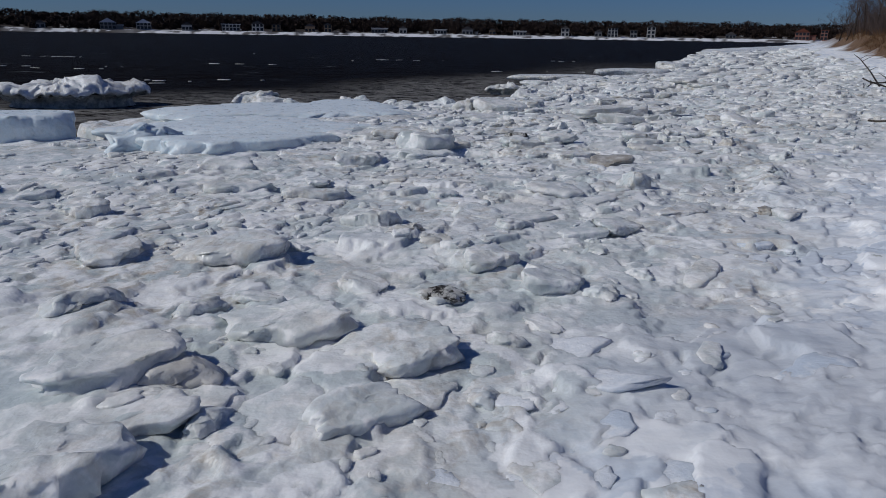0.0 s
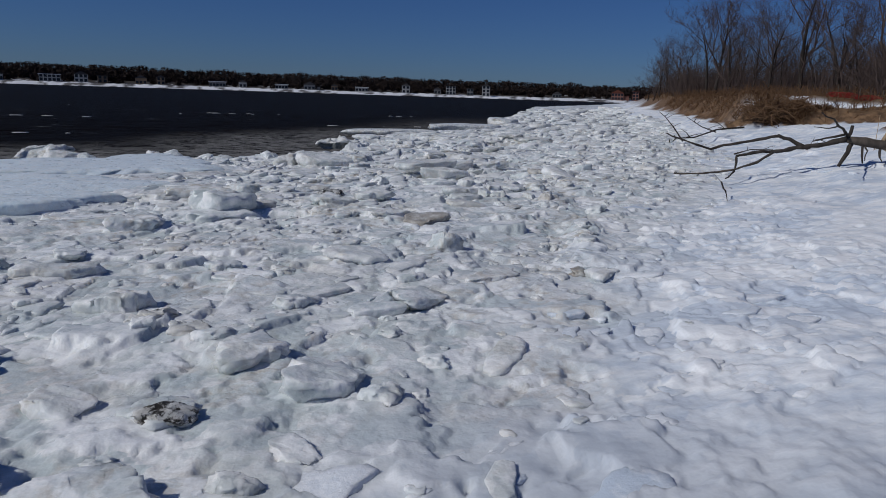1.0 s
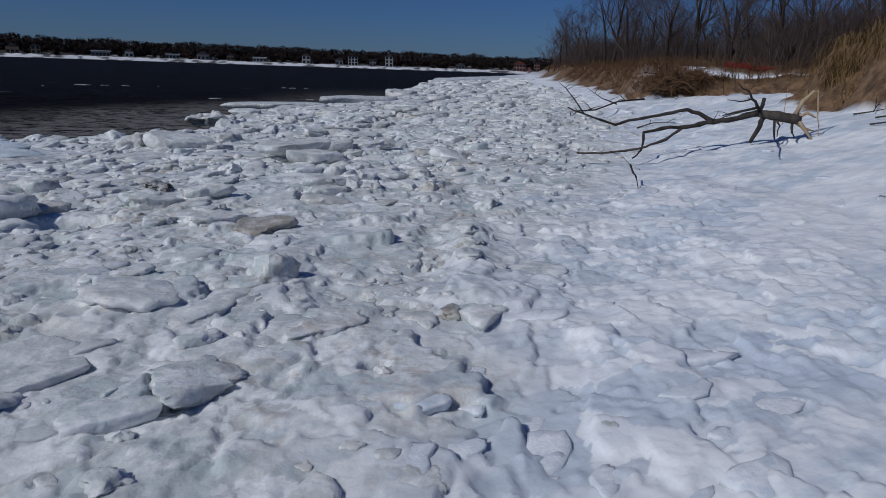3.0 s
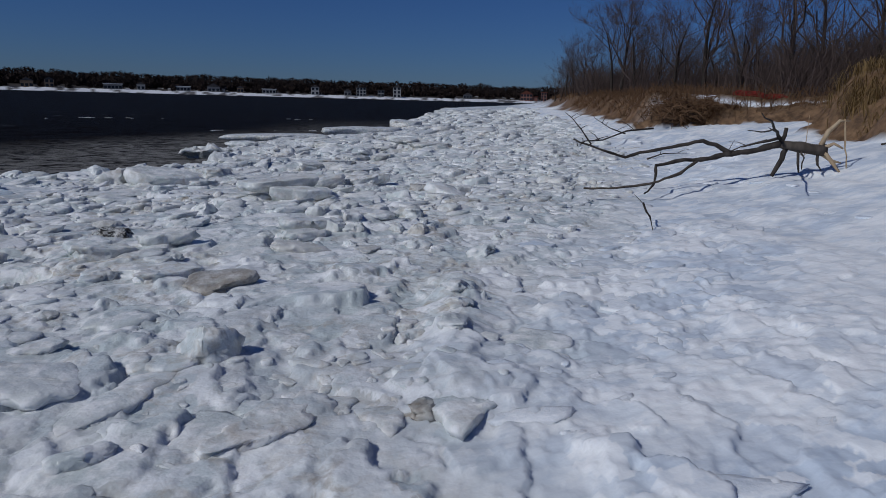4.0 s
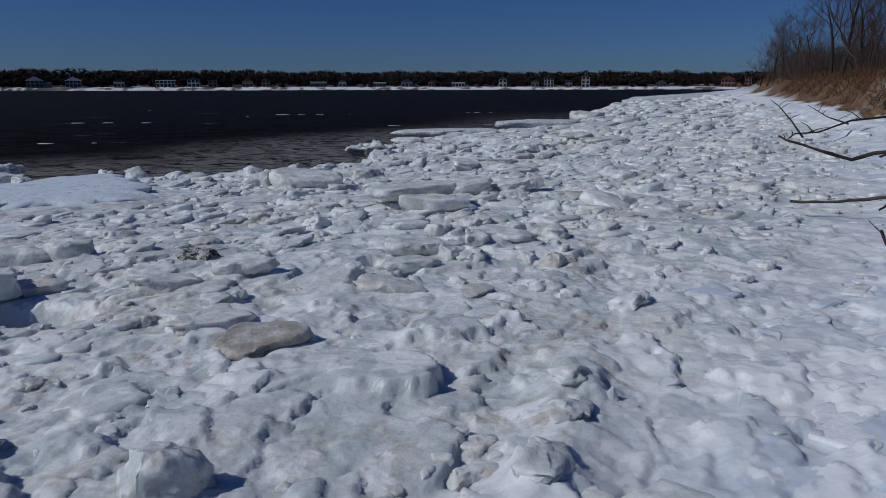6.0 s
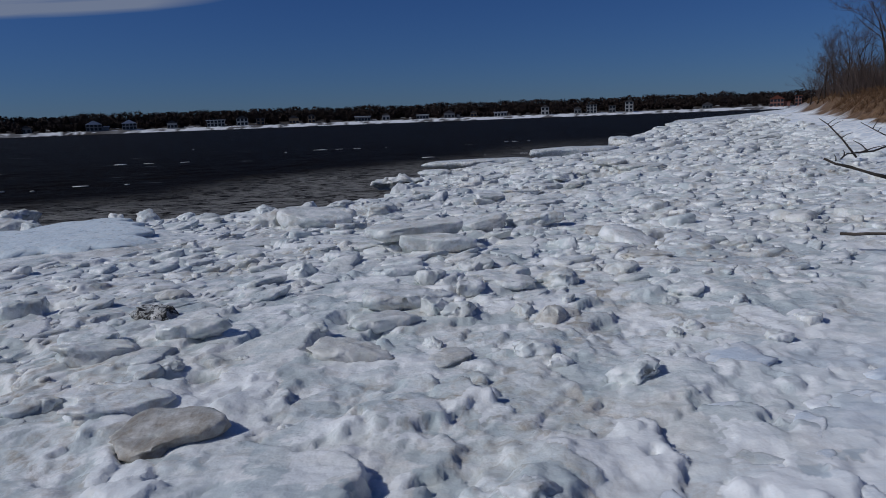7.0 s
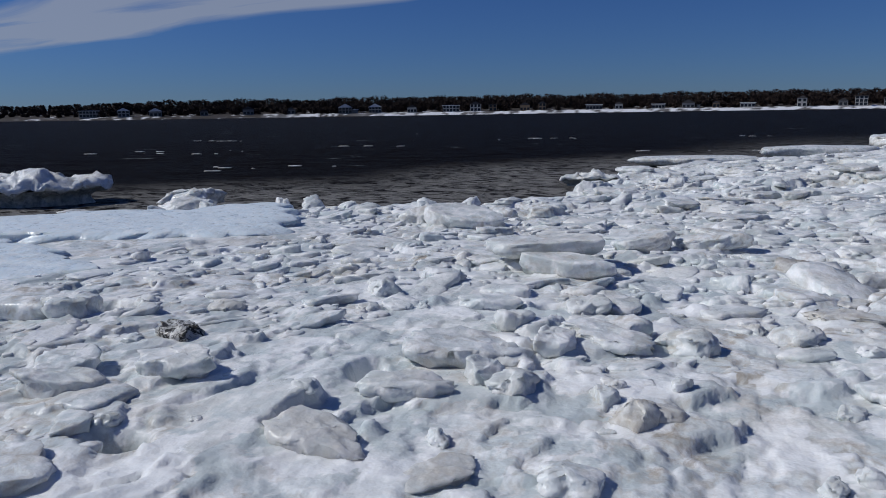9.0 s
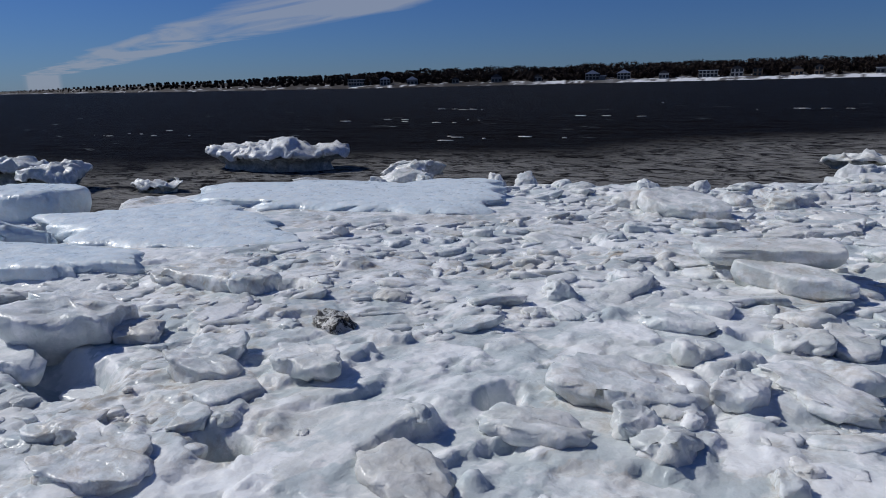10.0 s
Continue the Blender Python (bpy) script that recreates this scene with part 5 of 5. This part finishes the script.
# ---- the fallen tree on the snow ----
def build_fallen_tree():
    tree = new("fallen_tree")
    tree.location = (12.0, 12.8, 0.45)
    tagged(tree, "dark fallen tree with bare limbs and pale roots on snow", "driftwood")
    rnd = random.Random(2)
    origin = Vector((12.0, 12.8, 0.45))

    def squeezed(p):
        x, y, z = p
        return Vector((x - 0.13 * max(0.0, min(x, 11.6) - 10.8) - 0.28 * max(0.0, x - 11.6), y, z - 0.05 * max(0.0, min(1.0, x - 10.8))))

    def limb(name, pts, r0, r1, material, sides=7, label="", gnarl=1.0):
        fine, rad = [], []
        for i in range(len(pts) - 1):
            a, b = squeezed(pts[i]), squeezed(pts[i + 1])
            steps = max(2, int((b - a).length / 0.12))
            for k in range(steps + (i == len(pts) - 2)):
                t = k / steps
                wob = Vector((rnd.gauss(0, 1), rnd.gauss(0, 1), rnd.gauss(0, 1))) * 0.007 * gnarl
                fine.append(a.lerp(b, t) + wob - origin)
        for k in range(len(fine)):
            rad.append((r0 + (r1 - r0) * k / (len(fine) - 1)) * (1 + gnarl * rnd.uniform(-0.18, 0.18)))
        g = Geo()
        g.tube(fine, [0.82 * r for r in rad], sides)
        part(name, g.mesh(name, material), tree, label)

    limb("trunk", [(12.55, 12.68, 0.93), (12.2, 12.76, 0.96), (11.85, 12.86, 0.99), (11.6, 12.95, 1.0)], 0.13, 0.085, BARK_GREY, 12, "grey barkless lower trunk")
    limb("limb", [(11.6, 12.95, 1.0), (11.2, 13.1, 0.86), (10.79, 13.31, 0.77), (10.3, 13.45, 0.66), (9.85, 13.55, 0.62), (9.54, 13.66, 0.54), (9.46, 13.55, 0.4), (9.41, 13.5, 0.22), (9.1, 13.3, 0.1)], 0.075, 0.018, BARK_DARK)
    limb("limb", [(10.79, 13.31, 0.77), (10.6, 13.5, 0.9), (10.43, 13.61, 0.97), (10.0, 13.9, 0.84), (9.38, 14.37, 0.62), (9.0, 14.5, 0.72), (8.51, 14.78, 0.9)], 0.05, 0.02, BARK_DARK)
    limb("limb", [(10.2, 13.45, 0.62), (9.7, 13.2, 0.45), (9.24, 13.13, 0.33), (8.8, 13.4, 0.2), (8.17, 13.71, 0.14)], 0.035, 0.02, BARK_GREY, 6, "grey barkless limb")
    limb("limb", [(11.68, 12.93, 1.02), (11.5, 12.95, 1.15), (11.1, 12.6, 1.2), (10.6, 12.2, 1.24), (10.1, 11.75, 1.38), (9.6, 11.35, 1.42), (9.15, 10.95, 1.5)], 0.036, 0.008, BARK_DARK, 7, "", 0.25)
    limb("limb", [(10.6, 12.2, 1.24), (10.25, 12.1, 1.2), (9.95, 12.05, 1.22)], 0.022, 0.008, BARK_DARK, 5)
    limb("limb", [(11.62, 12.95, 1.03), (11.66, 12.9, 1.28)], 0.06, 0.035, BARK_DARK, 6)
    limb("limb", [(11.55, 12.95, 1.1), (11.2, 13.1, 1.0), (10.95, 13.25, 0.9)], 0.03, 0.015, BARK_DARK, 5)
    limb("limb", [(11.72, 12.9, 0.95), (11.6, 12.9, 0.75), (11.45, 12.92, 0.45)], 0.055, 0.04, BARK_DARK)
    limb("limb", [(11.95, 12.8, 0.92), (11.88, 12.72, 0.7), (11.92, 12.7, 0.55)], 0.035, 0.02, BARK_DARK, 5)
    limb("root", [(12.45, 12.7, 1.0), (12.58, 12.66, 1.25), (12.8, 12.62, 1.42), (13.1, 12.6, 1.45)], 0.055, 0.018, WOOD_PALE, 6, "pale bleached root")
    limb("root", [(12.5, 12.66, 0.92), (12.55, 12.5, 0.75), (12.75, 12.4, 0.55)], 0.06, 0.016, WOOD_PALE, 6, "pale bleached root")
    limb("root", [(12.5, 12.7, 0.95), (12.7, 12.8, 1.0), (12.85, 12.95, 0.85)], 0.07, 0.014, WOOD_PALE, 6, "pale bleached root")
    limb("root", [(12.48, 12.66, 0.98), (12.62, 12.55, 1.05), (12.78, 12.45, 0.98)], 0.05, 0.015, WOOD_PALE, 6, "pale bleached root")
    limb("root", [(12.5, 12.7, 0.88), (12.66, 12.6, 0.78), (12.9, 12.52, 0.72)], 0.05, 0.014, WOOD_PALE, 6, "pale bleached root")
    limb("root", [(12.4, 12.7, 0.85), (12.3, 12.6, 0.7), (12.22, 12.48, 0.62)], 0.035, 0.012, BARK_DARK, 5)
    limb("limb", [(12.0, 12.8, 0.95), (11.95, 12.65, 0.8), (11.75, 12.55, 0.62)], 0.025, 0.010, BARK_DARK, 5)
    limb("limb", [(11.6, 12.98, 1.08), (11.4, 12.9, 1.2), (11.25, 12.95, 1.26)], 0.025, 0.008, BARK_DARK, 5)
    limb("root", [(12.95, 12.6, 1.45), (12.97, 12.55, 1.1), (13.05, 12.5, 0.6)], 0.02, 0.012, WOOD_PALE, 5, "pale bleached root")


def build_twig(name, pts, r, material, label, side_twigs=4, seed=1):
    rnd = random.Random(seed)
    path = []
    for x, y, dz in pts:
        path.append(Vector((x, y, ground_z(x, y) + dz)))
    ob = new(name)
    ob.location = path[0]
    g = Geo()
    g.tube([p - path[0] for p in path], [r * (1 - 0.65 * i / (len(path) - 1)) for i in range(len(path))], 5)
    part("stem", g.mesh("stem", material), ob)
    for k in range(side_twigs):
        i = rnd.randrange(len(path) - 1)
        a = path[i].lerp(path[i + 1], rnd.random()) - path[0]
        b = a + Vector((rnd.uniform(-0.5, 0.5), rnd.uniform(-0.5, 0.5), rnd.uniform(0.0, 0.35)))
        h = Geo()
        h.tube([a, a.lerp(b, 0.5) + Vector((0.03, 0.02, 0.03)), b], [r * 0.5, r * 0.35, r * 0.2], 4)
        part("twig", h.mesh("twig", material), ob)
    return tagged(ob, label, "branch")


build_fallen_tree()
build_twig("broken_twig", [(7.62, 11.2, 0.30), (7.5, 10.95, 0.18), (7.42, 10.75, 0.14), (7.3, 10.5, 0.0)], 0.016, BARK_DARK, "dark broken twig stuck in the snow", 1, 5)
build_twig("fallen_branch", [(19.0, 27.2, 0.15), (17.2, 26.3, 0.3), (15.7, 25.5, 0.32), (14.5, 24.7, 0.15), (13.6, 23.9, 0.03)], 0.04, BARK_DARK, "thin dark branch lying across the snow", 6, 9)
build_twig("fallen_branch", [(15.0, 25.1, 0.2), (14.8, 25.5, 0.55), (14.65, 26.0, 0.9), (14.6, 26.4, 1.2)], 0.03, BARK_DARK, "thin dark branch rising from the snow", 3, 10)
build_twig("fallen_branch", [(17.8, 27.3, 0.2), (17.2, 27.5, 0.5), (16.7, 27.9, 0.9)], 0.03, BARK_DARK, "thin dark branch rising from the snow", 3, 12)
build_twig("broken_twig", [(14.0, 12.6, 0.05), (14.4, 12.2, 0.12), (14.8, 12.4, 0.2)], 0.018, BARK_DARK, "dark twig on the snow under the bank", 4, 13)
build_twig("broken_twig", [(15.4, 13.0, 0.05), (15.8, 12.7, 0.1), (16.1, 12.9, 0.1)], 0.018, BARK_DARK, "dark twig on the snow under the bank", 4, 14)
build_twig("broken_twig", [(14.6, 13.6, 0.03), (14.9, 13.4, 0.06), (15.2, 13.5, 0.08)], 0.02, BARK_DARK, "dark scrap of branch on the snow under the bank", 3, 16)
build_twig("broken_twig", [(13.4, 12.2, 0.03), (13.6, 11.9, 0.06), (13.9, 11.8, 0.1)], 0.018, BARK_DARK, "dark scrap of branch on the snow under the bank", 3, 17)
build_twig("broken_twig", [(14.2, 17.4, 0.03), (15.0, 17.8, 0.05), (15.9, 17.9, 0.04)], 0.02, BARK_GREY, "grey stick lying on the snow by the bank", 2, 18)
build_twig("broken_twig", [(13.8, 20.0, 0.03), (14.9, 20.8, 0.06), (15.8, 20.9, 0.04)], 0.025, BARK_GREY, "grey stick lying on the snow by the bank", 2, 19)
build_twig("broken_twig", [(13.45, 14.3, 0.0), (13.45, 14.3, 0.4), (13.48, 14.33, 0.8)], 0.010, WOOD_PALE, "pale upright stick standing in the snow", 1, 15)


# ---- trees on the bank ----
def tree_meshes(seed, tall, spread, limbs=7, lean=0.0, deepest=4):
    """Trunk and crown of a bare tree."""
    rnd = random.Random(seed)
    trunk, crown = Geo(), Geo()

    def grow(g, p, d, length, r, depth):
        pts, rad = [p.copy()], [r]
        n = 4 if depth < 2 else 3
        for i in range(n):
            d = (d + Vector((rnd.gauss(0, 0.24), rnd.gauss(0, 0.24), 0.04 + rnd.gauss(0, 0.14)))).normalized()
            p = p + d * length / n
            pts.append(p.copy())
            rad.append(r * (1 - 0.6 * (i + 1) / n))
        g.tube(pts, rad, (6, 5, 3, 3, 3)[depth], False)
        if depth >= deepest or length < 0.25:
            return
        for _ in range((0, 5, 5, 3, 2)[depth]):
            k = rnd.randint(1, n)
            side = Vector((rnd.gauss(0, 1), rnd.gauss(0, 1), rnd.uniform(0.0, 0.8))).normalized()
            nd = (d * 0.6 + side * spread).normalized()
            grow(crown, pts[k], nd, length * rnd.uniform(0.42, 0.68), max(rad[k] * 0.55, 0.008), depth + 1)

    d, p, pts, rad = Vector((lean, 0.05, 1)).normalized(), Vector((0, 0, -0.4)), [], []
    r0 = tall * 0.014 + 0.03
    for i in range(8):
        pts.append(p.copy())
        rad.append(r0 * (1 - 0.11 * i))
        d = (d + Vector((rnd.gauss(0, 0.06), rnd.gauss(0, 0.06), 0.05))).normalized()
        p = p + d * tall * 0.095
    trunk.tube(pts, rad, 8)
    for k in range(limbs):
        i = rnd.randint(2, 7)
        a = k * 2.4 + rnd.uniform(-0.5, 0.5)
        nd = Vector((math.cos(a) * spread, math.sin(a) * spread, rnd.uniform(0.6, 1.3))).normalized()
        grow(crown, pts[i], nd, tall * rnd.uniform(0.26, 0.42), rad[i] * 0.6, 1)
    grow(crown, pts[-1], d, tall * 0.33, rad[-1] * 0.8, 1)
    return trunk.mesh("trunk", BARK_TREE), crown.mesh("crown", TWIG)


KINDS = [tree_meshes(100 + k, 8.0, (0.6, 0.75, 0.9)[k % 3], 7 + k % 4, 0.12 * ((k % 3) - 1)) for k in range(9)]
SLENDER = [tree_meshes(300 + k, 8.0, (0.5, 0.7)[k % 2], 6, 0.1 * ((k % 3) - 1), 4) for k in range(8)]


def bare_tree(x, y, tall, kind, turn=0.0, label="bare grey-brown tree on the brushy bank", kinds=KINDS):
    tree = new("tree")
    tree.matrix_world = pose(x, y, ground_z(x, y), 0, 0, turn) @ Matrix.Scale(tall / 8.0, 4)
    trunk, crown = kinds[kind % len(kinds)]
    part("trunk", trunk, tree)
    part("crown", crown, tree)
    return tagged(tree, label, "tree", "bare trees on the bank")


def at_bearing(bearing, dist):
    return 2.2 + dist * math.sin(radians(bearing)), 2.8 + dist * math.cos(radians(bearing))


for bearing, dist, tall, kind in ((38.3, 47, 9.8, 0), (36.0, 46, 6.6, 1), (33.4, 56, 7.0, 2), (32.2, 60, 9.2, 3), (31.6, 63, 8.6, 4), (29.2, 76, 6.2, 5), (28.2, 84, 6.0, 6), (27.3, 92, 5.0, 7), (30.2, 72, 6.4, 1), (28.7, 80, 5.6, 3), (27.7, 88, 4.6, 8), (41.0, 44, 7.6, 8), (43.6, 42, 9.6, 0), (46.0, 45, 9.4, 3), (48.5, 40, 8.6, 5), (51.0, 38, 7.8, 2), (53.5, 40, 8.8, 7)):
    bare_tree(*at_bearing(bearing, dist), tall, kind, bearing * 37, "tall bare tree with spreading limbs on the bank" if tall > 9 else "bare grey-brown tree on the brushy bank")


def fill_trees():
    rnd = random.Random(23)
    made = 0
    while made < 60:
        b, d = rnd.uniform(28.5, 58), rnd.uniform(46, 105)
        x, y = at_bearing(b, d)
        if x - float(np.interp(y, BLUFF_Y, BLUFF_X)) < 4:
            continue
        bare_tree(x, y, rnd.uniform(3.8, 7.4), rnd.randrange(9), rnd.uniform(0, 360), "slender bare tree in the thicket behind the beach", SLENDER)
        made += 1


fill_trees()


# ---- brush, grass and roots on the bank ----
def stems(name, label, category, count, seed, place, material):
    rnd = random.Random(seed)
    g = Geo()
    for _ in range(count):
        spot = place(rnd)
        if spot is None:
            continue
        x, y, tall, lean, r = spot
        z = ground_z(x, y)
        dx, dy = rnd.gauss(0, lean), rnd.gauss(0, lean)
        a = Vector((x, y, z - 0.05))
        g.tube([a, a + Vector((dx * 0.4, dy * 0.4, tall * 0.6)), a + Vector((dx, dy, tall))], [r, r * 0.7, r * 0.3], 3, False)
        if rnd.random() < 0.6:
            b = a + Vector((dx * 0.3, dy * 0.3, tall * 0.45))
            g.tube([b, b + Vector((rnd.gauss(0, 0.3) * tall, rnd.gauss(0, 0.3) * tall, tall * 0.45))], [r * 0.6, r * 0.25], 3, False)
    return tagged(new(name, g.mesh(name, material)), label, category, kind="stuff")


def bank_place(lo, hi, tall0, tall1, y0, y1, lean=0.25, r=0.012):
    def place(rnd):
        y = y0 + (y1 - y0) * rnd.random() ** 1.4
        x = float(np.interp(y, BLUFF_Y, BLUFF_X)) + rnd.uniform(lo, hi)
        if 5 < y < 27 and rnd.random() < 0.35 or (x - 25.0 + 0.8 * (y - 28.3)) ** 2 / 1.6 + (y - 28.3) ** 2 / 10 < 1:
            return None
        return x, y, rnd.uniform(tall0, tall1), lean, r * (0.7 + y / 45)
    return place


stems("brush", "dense dry brown brush along the bank top", "brush", 5200, 31, bank_place(0.8, 9, 0.2, 0.75, 24, 110), BRUSH)
stems("brush", "tangled bare thicket stems behind the beach", "brush", 5200, 32, bank_place(6, 42, 1.0, 2.8, 20, 100, 0.5, 0.016), TWIG)


def thicket_place(rnd):
    b, d = rnd.uniform(33, 60), rnd.uniform(50, 85)
    x, y = at_bearing(b, d)
    return x, y, rnd.uniform(1.0, 4.2), 1.2, 0.017


def dark_thicket_place(rnd):
    b, d = rnd.uniform(43, 62), rnd.uniform(36, 62)
    x, y = at_bearing(b, d)
    return x, y, rnd.uniform(1.6, 5.2) * (0.7 + (b - 43) / 40), 1.3, 0.02


def end_thicket_place(rnd):
    b, d = rnd.uniform(26.3, 34), rnd.uniform(66, 98)
    x, y = at_bearing(b, d)
    if x - float(np.interp(y, BLUFF_Y, BLUFF_X)) < 1.5:
        return None
    return x, y, rnd.uniform(0.8, 3.6), 1.1, 0.024


stems("thicket", "low brown scrub where the bank runs out", "thicket", 3000, 35, end_thicket_place, TWIG)
stems("thicket", "dark dense thicket of bare saplings behind the dune", "thicket", 4600, 34, dark_thicket_place, TWIG)
stems("thicket", "grey-brown mass of bare saplings behind the bank", "thicket", 4600, 33, thicket_place, TWIG)


def build_dune_grass():
    rnd = random.Random(41)
    g = Geo()
    clump = None
    for k in range(13000):
        if k % 45 == 0:
            cy = rnd.uniform(3, 19.8)
            clump = (float(np.interp(cy, BLUFF_Y, BLUFF_X)) + 0.9 + 6.5 * rnd.random() ** 1.3, cy, rnd.gauss(0, 0.9), rnd.uniform(0.6, 1.25))
        x, y = clump[0] + rnd.gauss(0, 0.16), clump[1] + rnd.gauss(0, 0.16)
        z = ground_z(x, y)
        length = rnd.uniform(0.3, 0.95) * clump[3]
        a = clump[2] + rnd.gauss(0, 1.5)
        out = Vector((-0.85 * math.cos(a), 0.3 + 0.85 * math.sin(a), 0)) * length * 0.55
        side = Vector((-out.y, out.x, 0)).normalized() * 0.009
        p0, p1, p2 = Vector((x, y, z - 0.02)), Vector((x, y, z + 0.5 * length)) + out * 0.5, Vector((x, y, z + (0.35 - 0.7 * rnd.random()) * length)) + out * 1.3
        base = len(g.v)
        g.v += [p0 - side, p0 + side, p1 - side, p1 + side, p2]
        g.f += [(base, base + 1, base + 3, base + 2), (base + 2, base + 3, base + 4)]
    tagged(new("dune_grass", g.mesh("dune_grass", GRASS)), "long dead tan grass drooping over the dune face", "grass", kind="stuff")


build_dune_grass()


def build_hanging_turf():
    rnd = random.Random(43)
    g = Geo()
    for _ in range(5200):
        y = 27 + 36 * rnd.random() ** 1.5
        x = float(np.interp(y, BLUFF_Y, BLUFF_X)) + rnd.uniform(0.3, 2.2)
        z = ground_z(x, y)
        length = rnd.uniform(0.3, 0.85)
        out = Vector((-0.8 + rnd.gauss(0, 0.35), rnd.gauss(-0.1, 0.5), 0)) * length * 0.6
        side = Vector((-out.y, out.x, 0)).normalized() * 0.012
        p0, p1, p2 = Vector((x, y, z - 0.03)), Vector((x, y, z + 0.25 * length)) + out * 0.5, Vector((x, y, z - rnd.uniform(-0.3, 0.8) * length)) + out * 1.2
        base = len(g.v)
        g.v += [p0 - side, p0 + side, p1 - side, p1 + side, p2]
        g.f += [(base, base + 1, base + 3, base + 2), (base + 2, base + 3, base + 4)]
    tagged(new("hanging_turf", g.mesh("hanging_turf", BRUSH)), "matted brown turf and roots hanging over the bank edge", "turf", kind="stuff")


build_hanging_turf()


def build_root_tangle(x, y, size, seed, label):
    rnd = random.Random(seed)
    z = ground_z(x, y)
    g = Geo()
    for _ in range(170):
        a, e = rnd.uniform(0, 6.28), rnd.uniform(-0.15, 1.2)
        d = Vector((math.cos(a) * math.cos(e), math.sin(a) * math.cos(e), math.sin(e)))
        p = Vector((rnd.gauss(0, 0.3) * size, rnd.gauss(0, 0.22) * size, 0.18 * size + abs(rnd.gauss(0, 0.2)) * size))
        pts = [p]
        for _k in range(3):
            d = (d + Vector((rnd.gauss(0, 0.4), rnd.gauss(0, 0.4), rnd.gauss(-0.12, 0.3)))).normalized()
            pts.append(pts[-1] + d * size * rnd.uniform(0.1, 0.24))
        r = rnd.uniform(0.008, 0.024) * size
        g.tube(pts, [r, r * 0.8, r * 0.5, r * 0.25], 4, False)
    ob = new("root_tangle", g.mesh("root_tangle", BRUSH))
    ob.location = (x, y, z)
    return tagged(ob, label, "roots")


build_root_tangle(20.5, 27.7, 1.7, 3, "tangle of torn brown roots at the foot of the bank")
build_root_tangle(21.6, 27.3, 1.1, 4, "tangle of torn brown roots at the foot of the bank")


def build_snow_fence():
    fence = new("snow_fence")
    x0, y0, x1, y1 = 25.6, 30.6, 26.9, 28.6
    fence.location = (x0, y0, ground_z(x0, y0))
    tagged(fence, "sagging red plastic snow fence in the brush", "fence")
    base = ground_z(x0, y0)
    for k in range(6):
        t = k / 5
        x, y = x0 + (x1 - x0) * t, y0 + (y1 - y0) * t
        g = Geo()
        z = ground_z(x, y) - base
        g.tube([(x - x0, y - y0, z - 0.2), (x - x0 + 0.03, y - y0, z + 0.6)], [0.025, 0.022], 6)
        part("post", g.mesh("post", BARK_GREY), fence)
    g = Geo()
    for row in range(5):
        pts = []
        for k in range(31):
            t = k / 30
            x, y = x0 + (x1 - x0) * t, y0 + (y1 - y0) * t
            sag = 0.18 * math.sin(t * 5 * math.pi) ** 2
            pts.append((x - x0, y - y0 - 0.03, ground_z(x, y) - base + 0.05 + row * 0.055 - sag * row * 0.25))
        g.tube(pts, [0.018] * 31, 4)
    for k in range(61):
        t = k / 60
        x, y = x0 + (x1 - x0) * t, y0 + (y1 - y0) * t
        z = ground_z(x, y) - base
        g.tube([(x - x0, y - y0 - 0.03, z + 0.08), (x - x0, y - y0 - 0.03, z + 0.28)], [0.014, 0.014], 4)
    part("mesh_net", g.mesh("mesh_net", FENCE_RED), fence, "red plastic netting")


build_snow_fence()
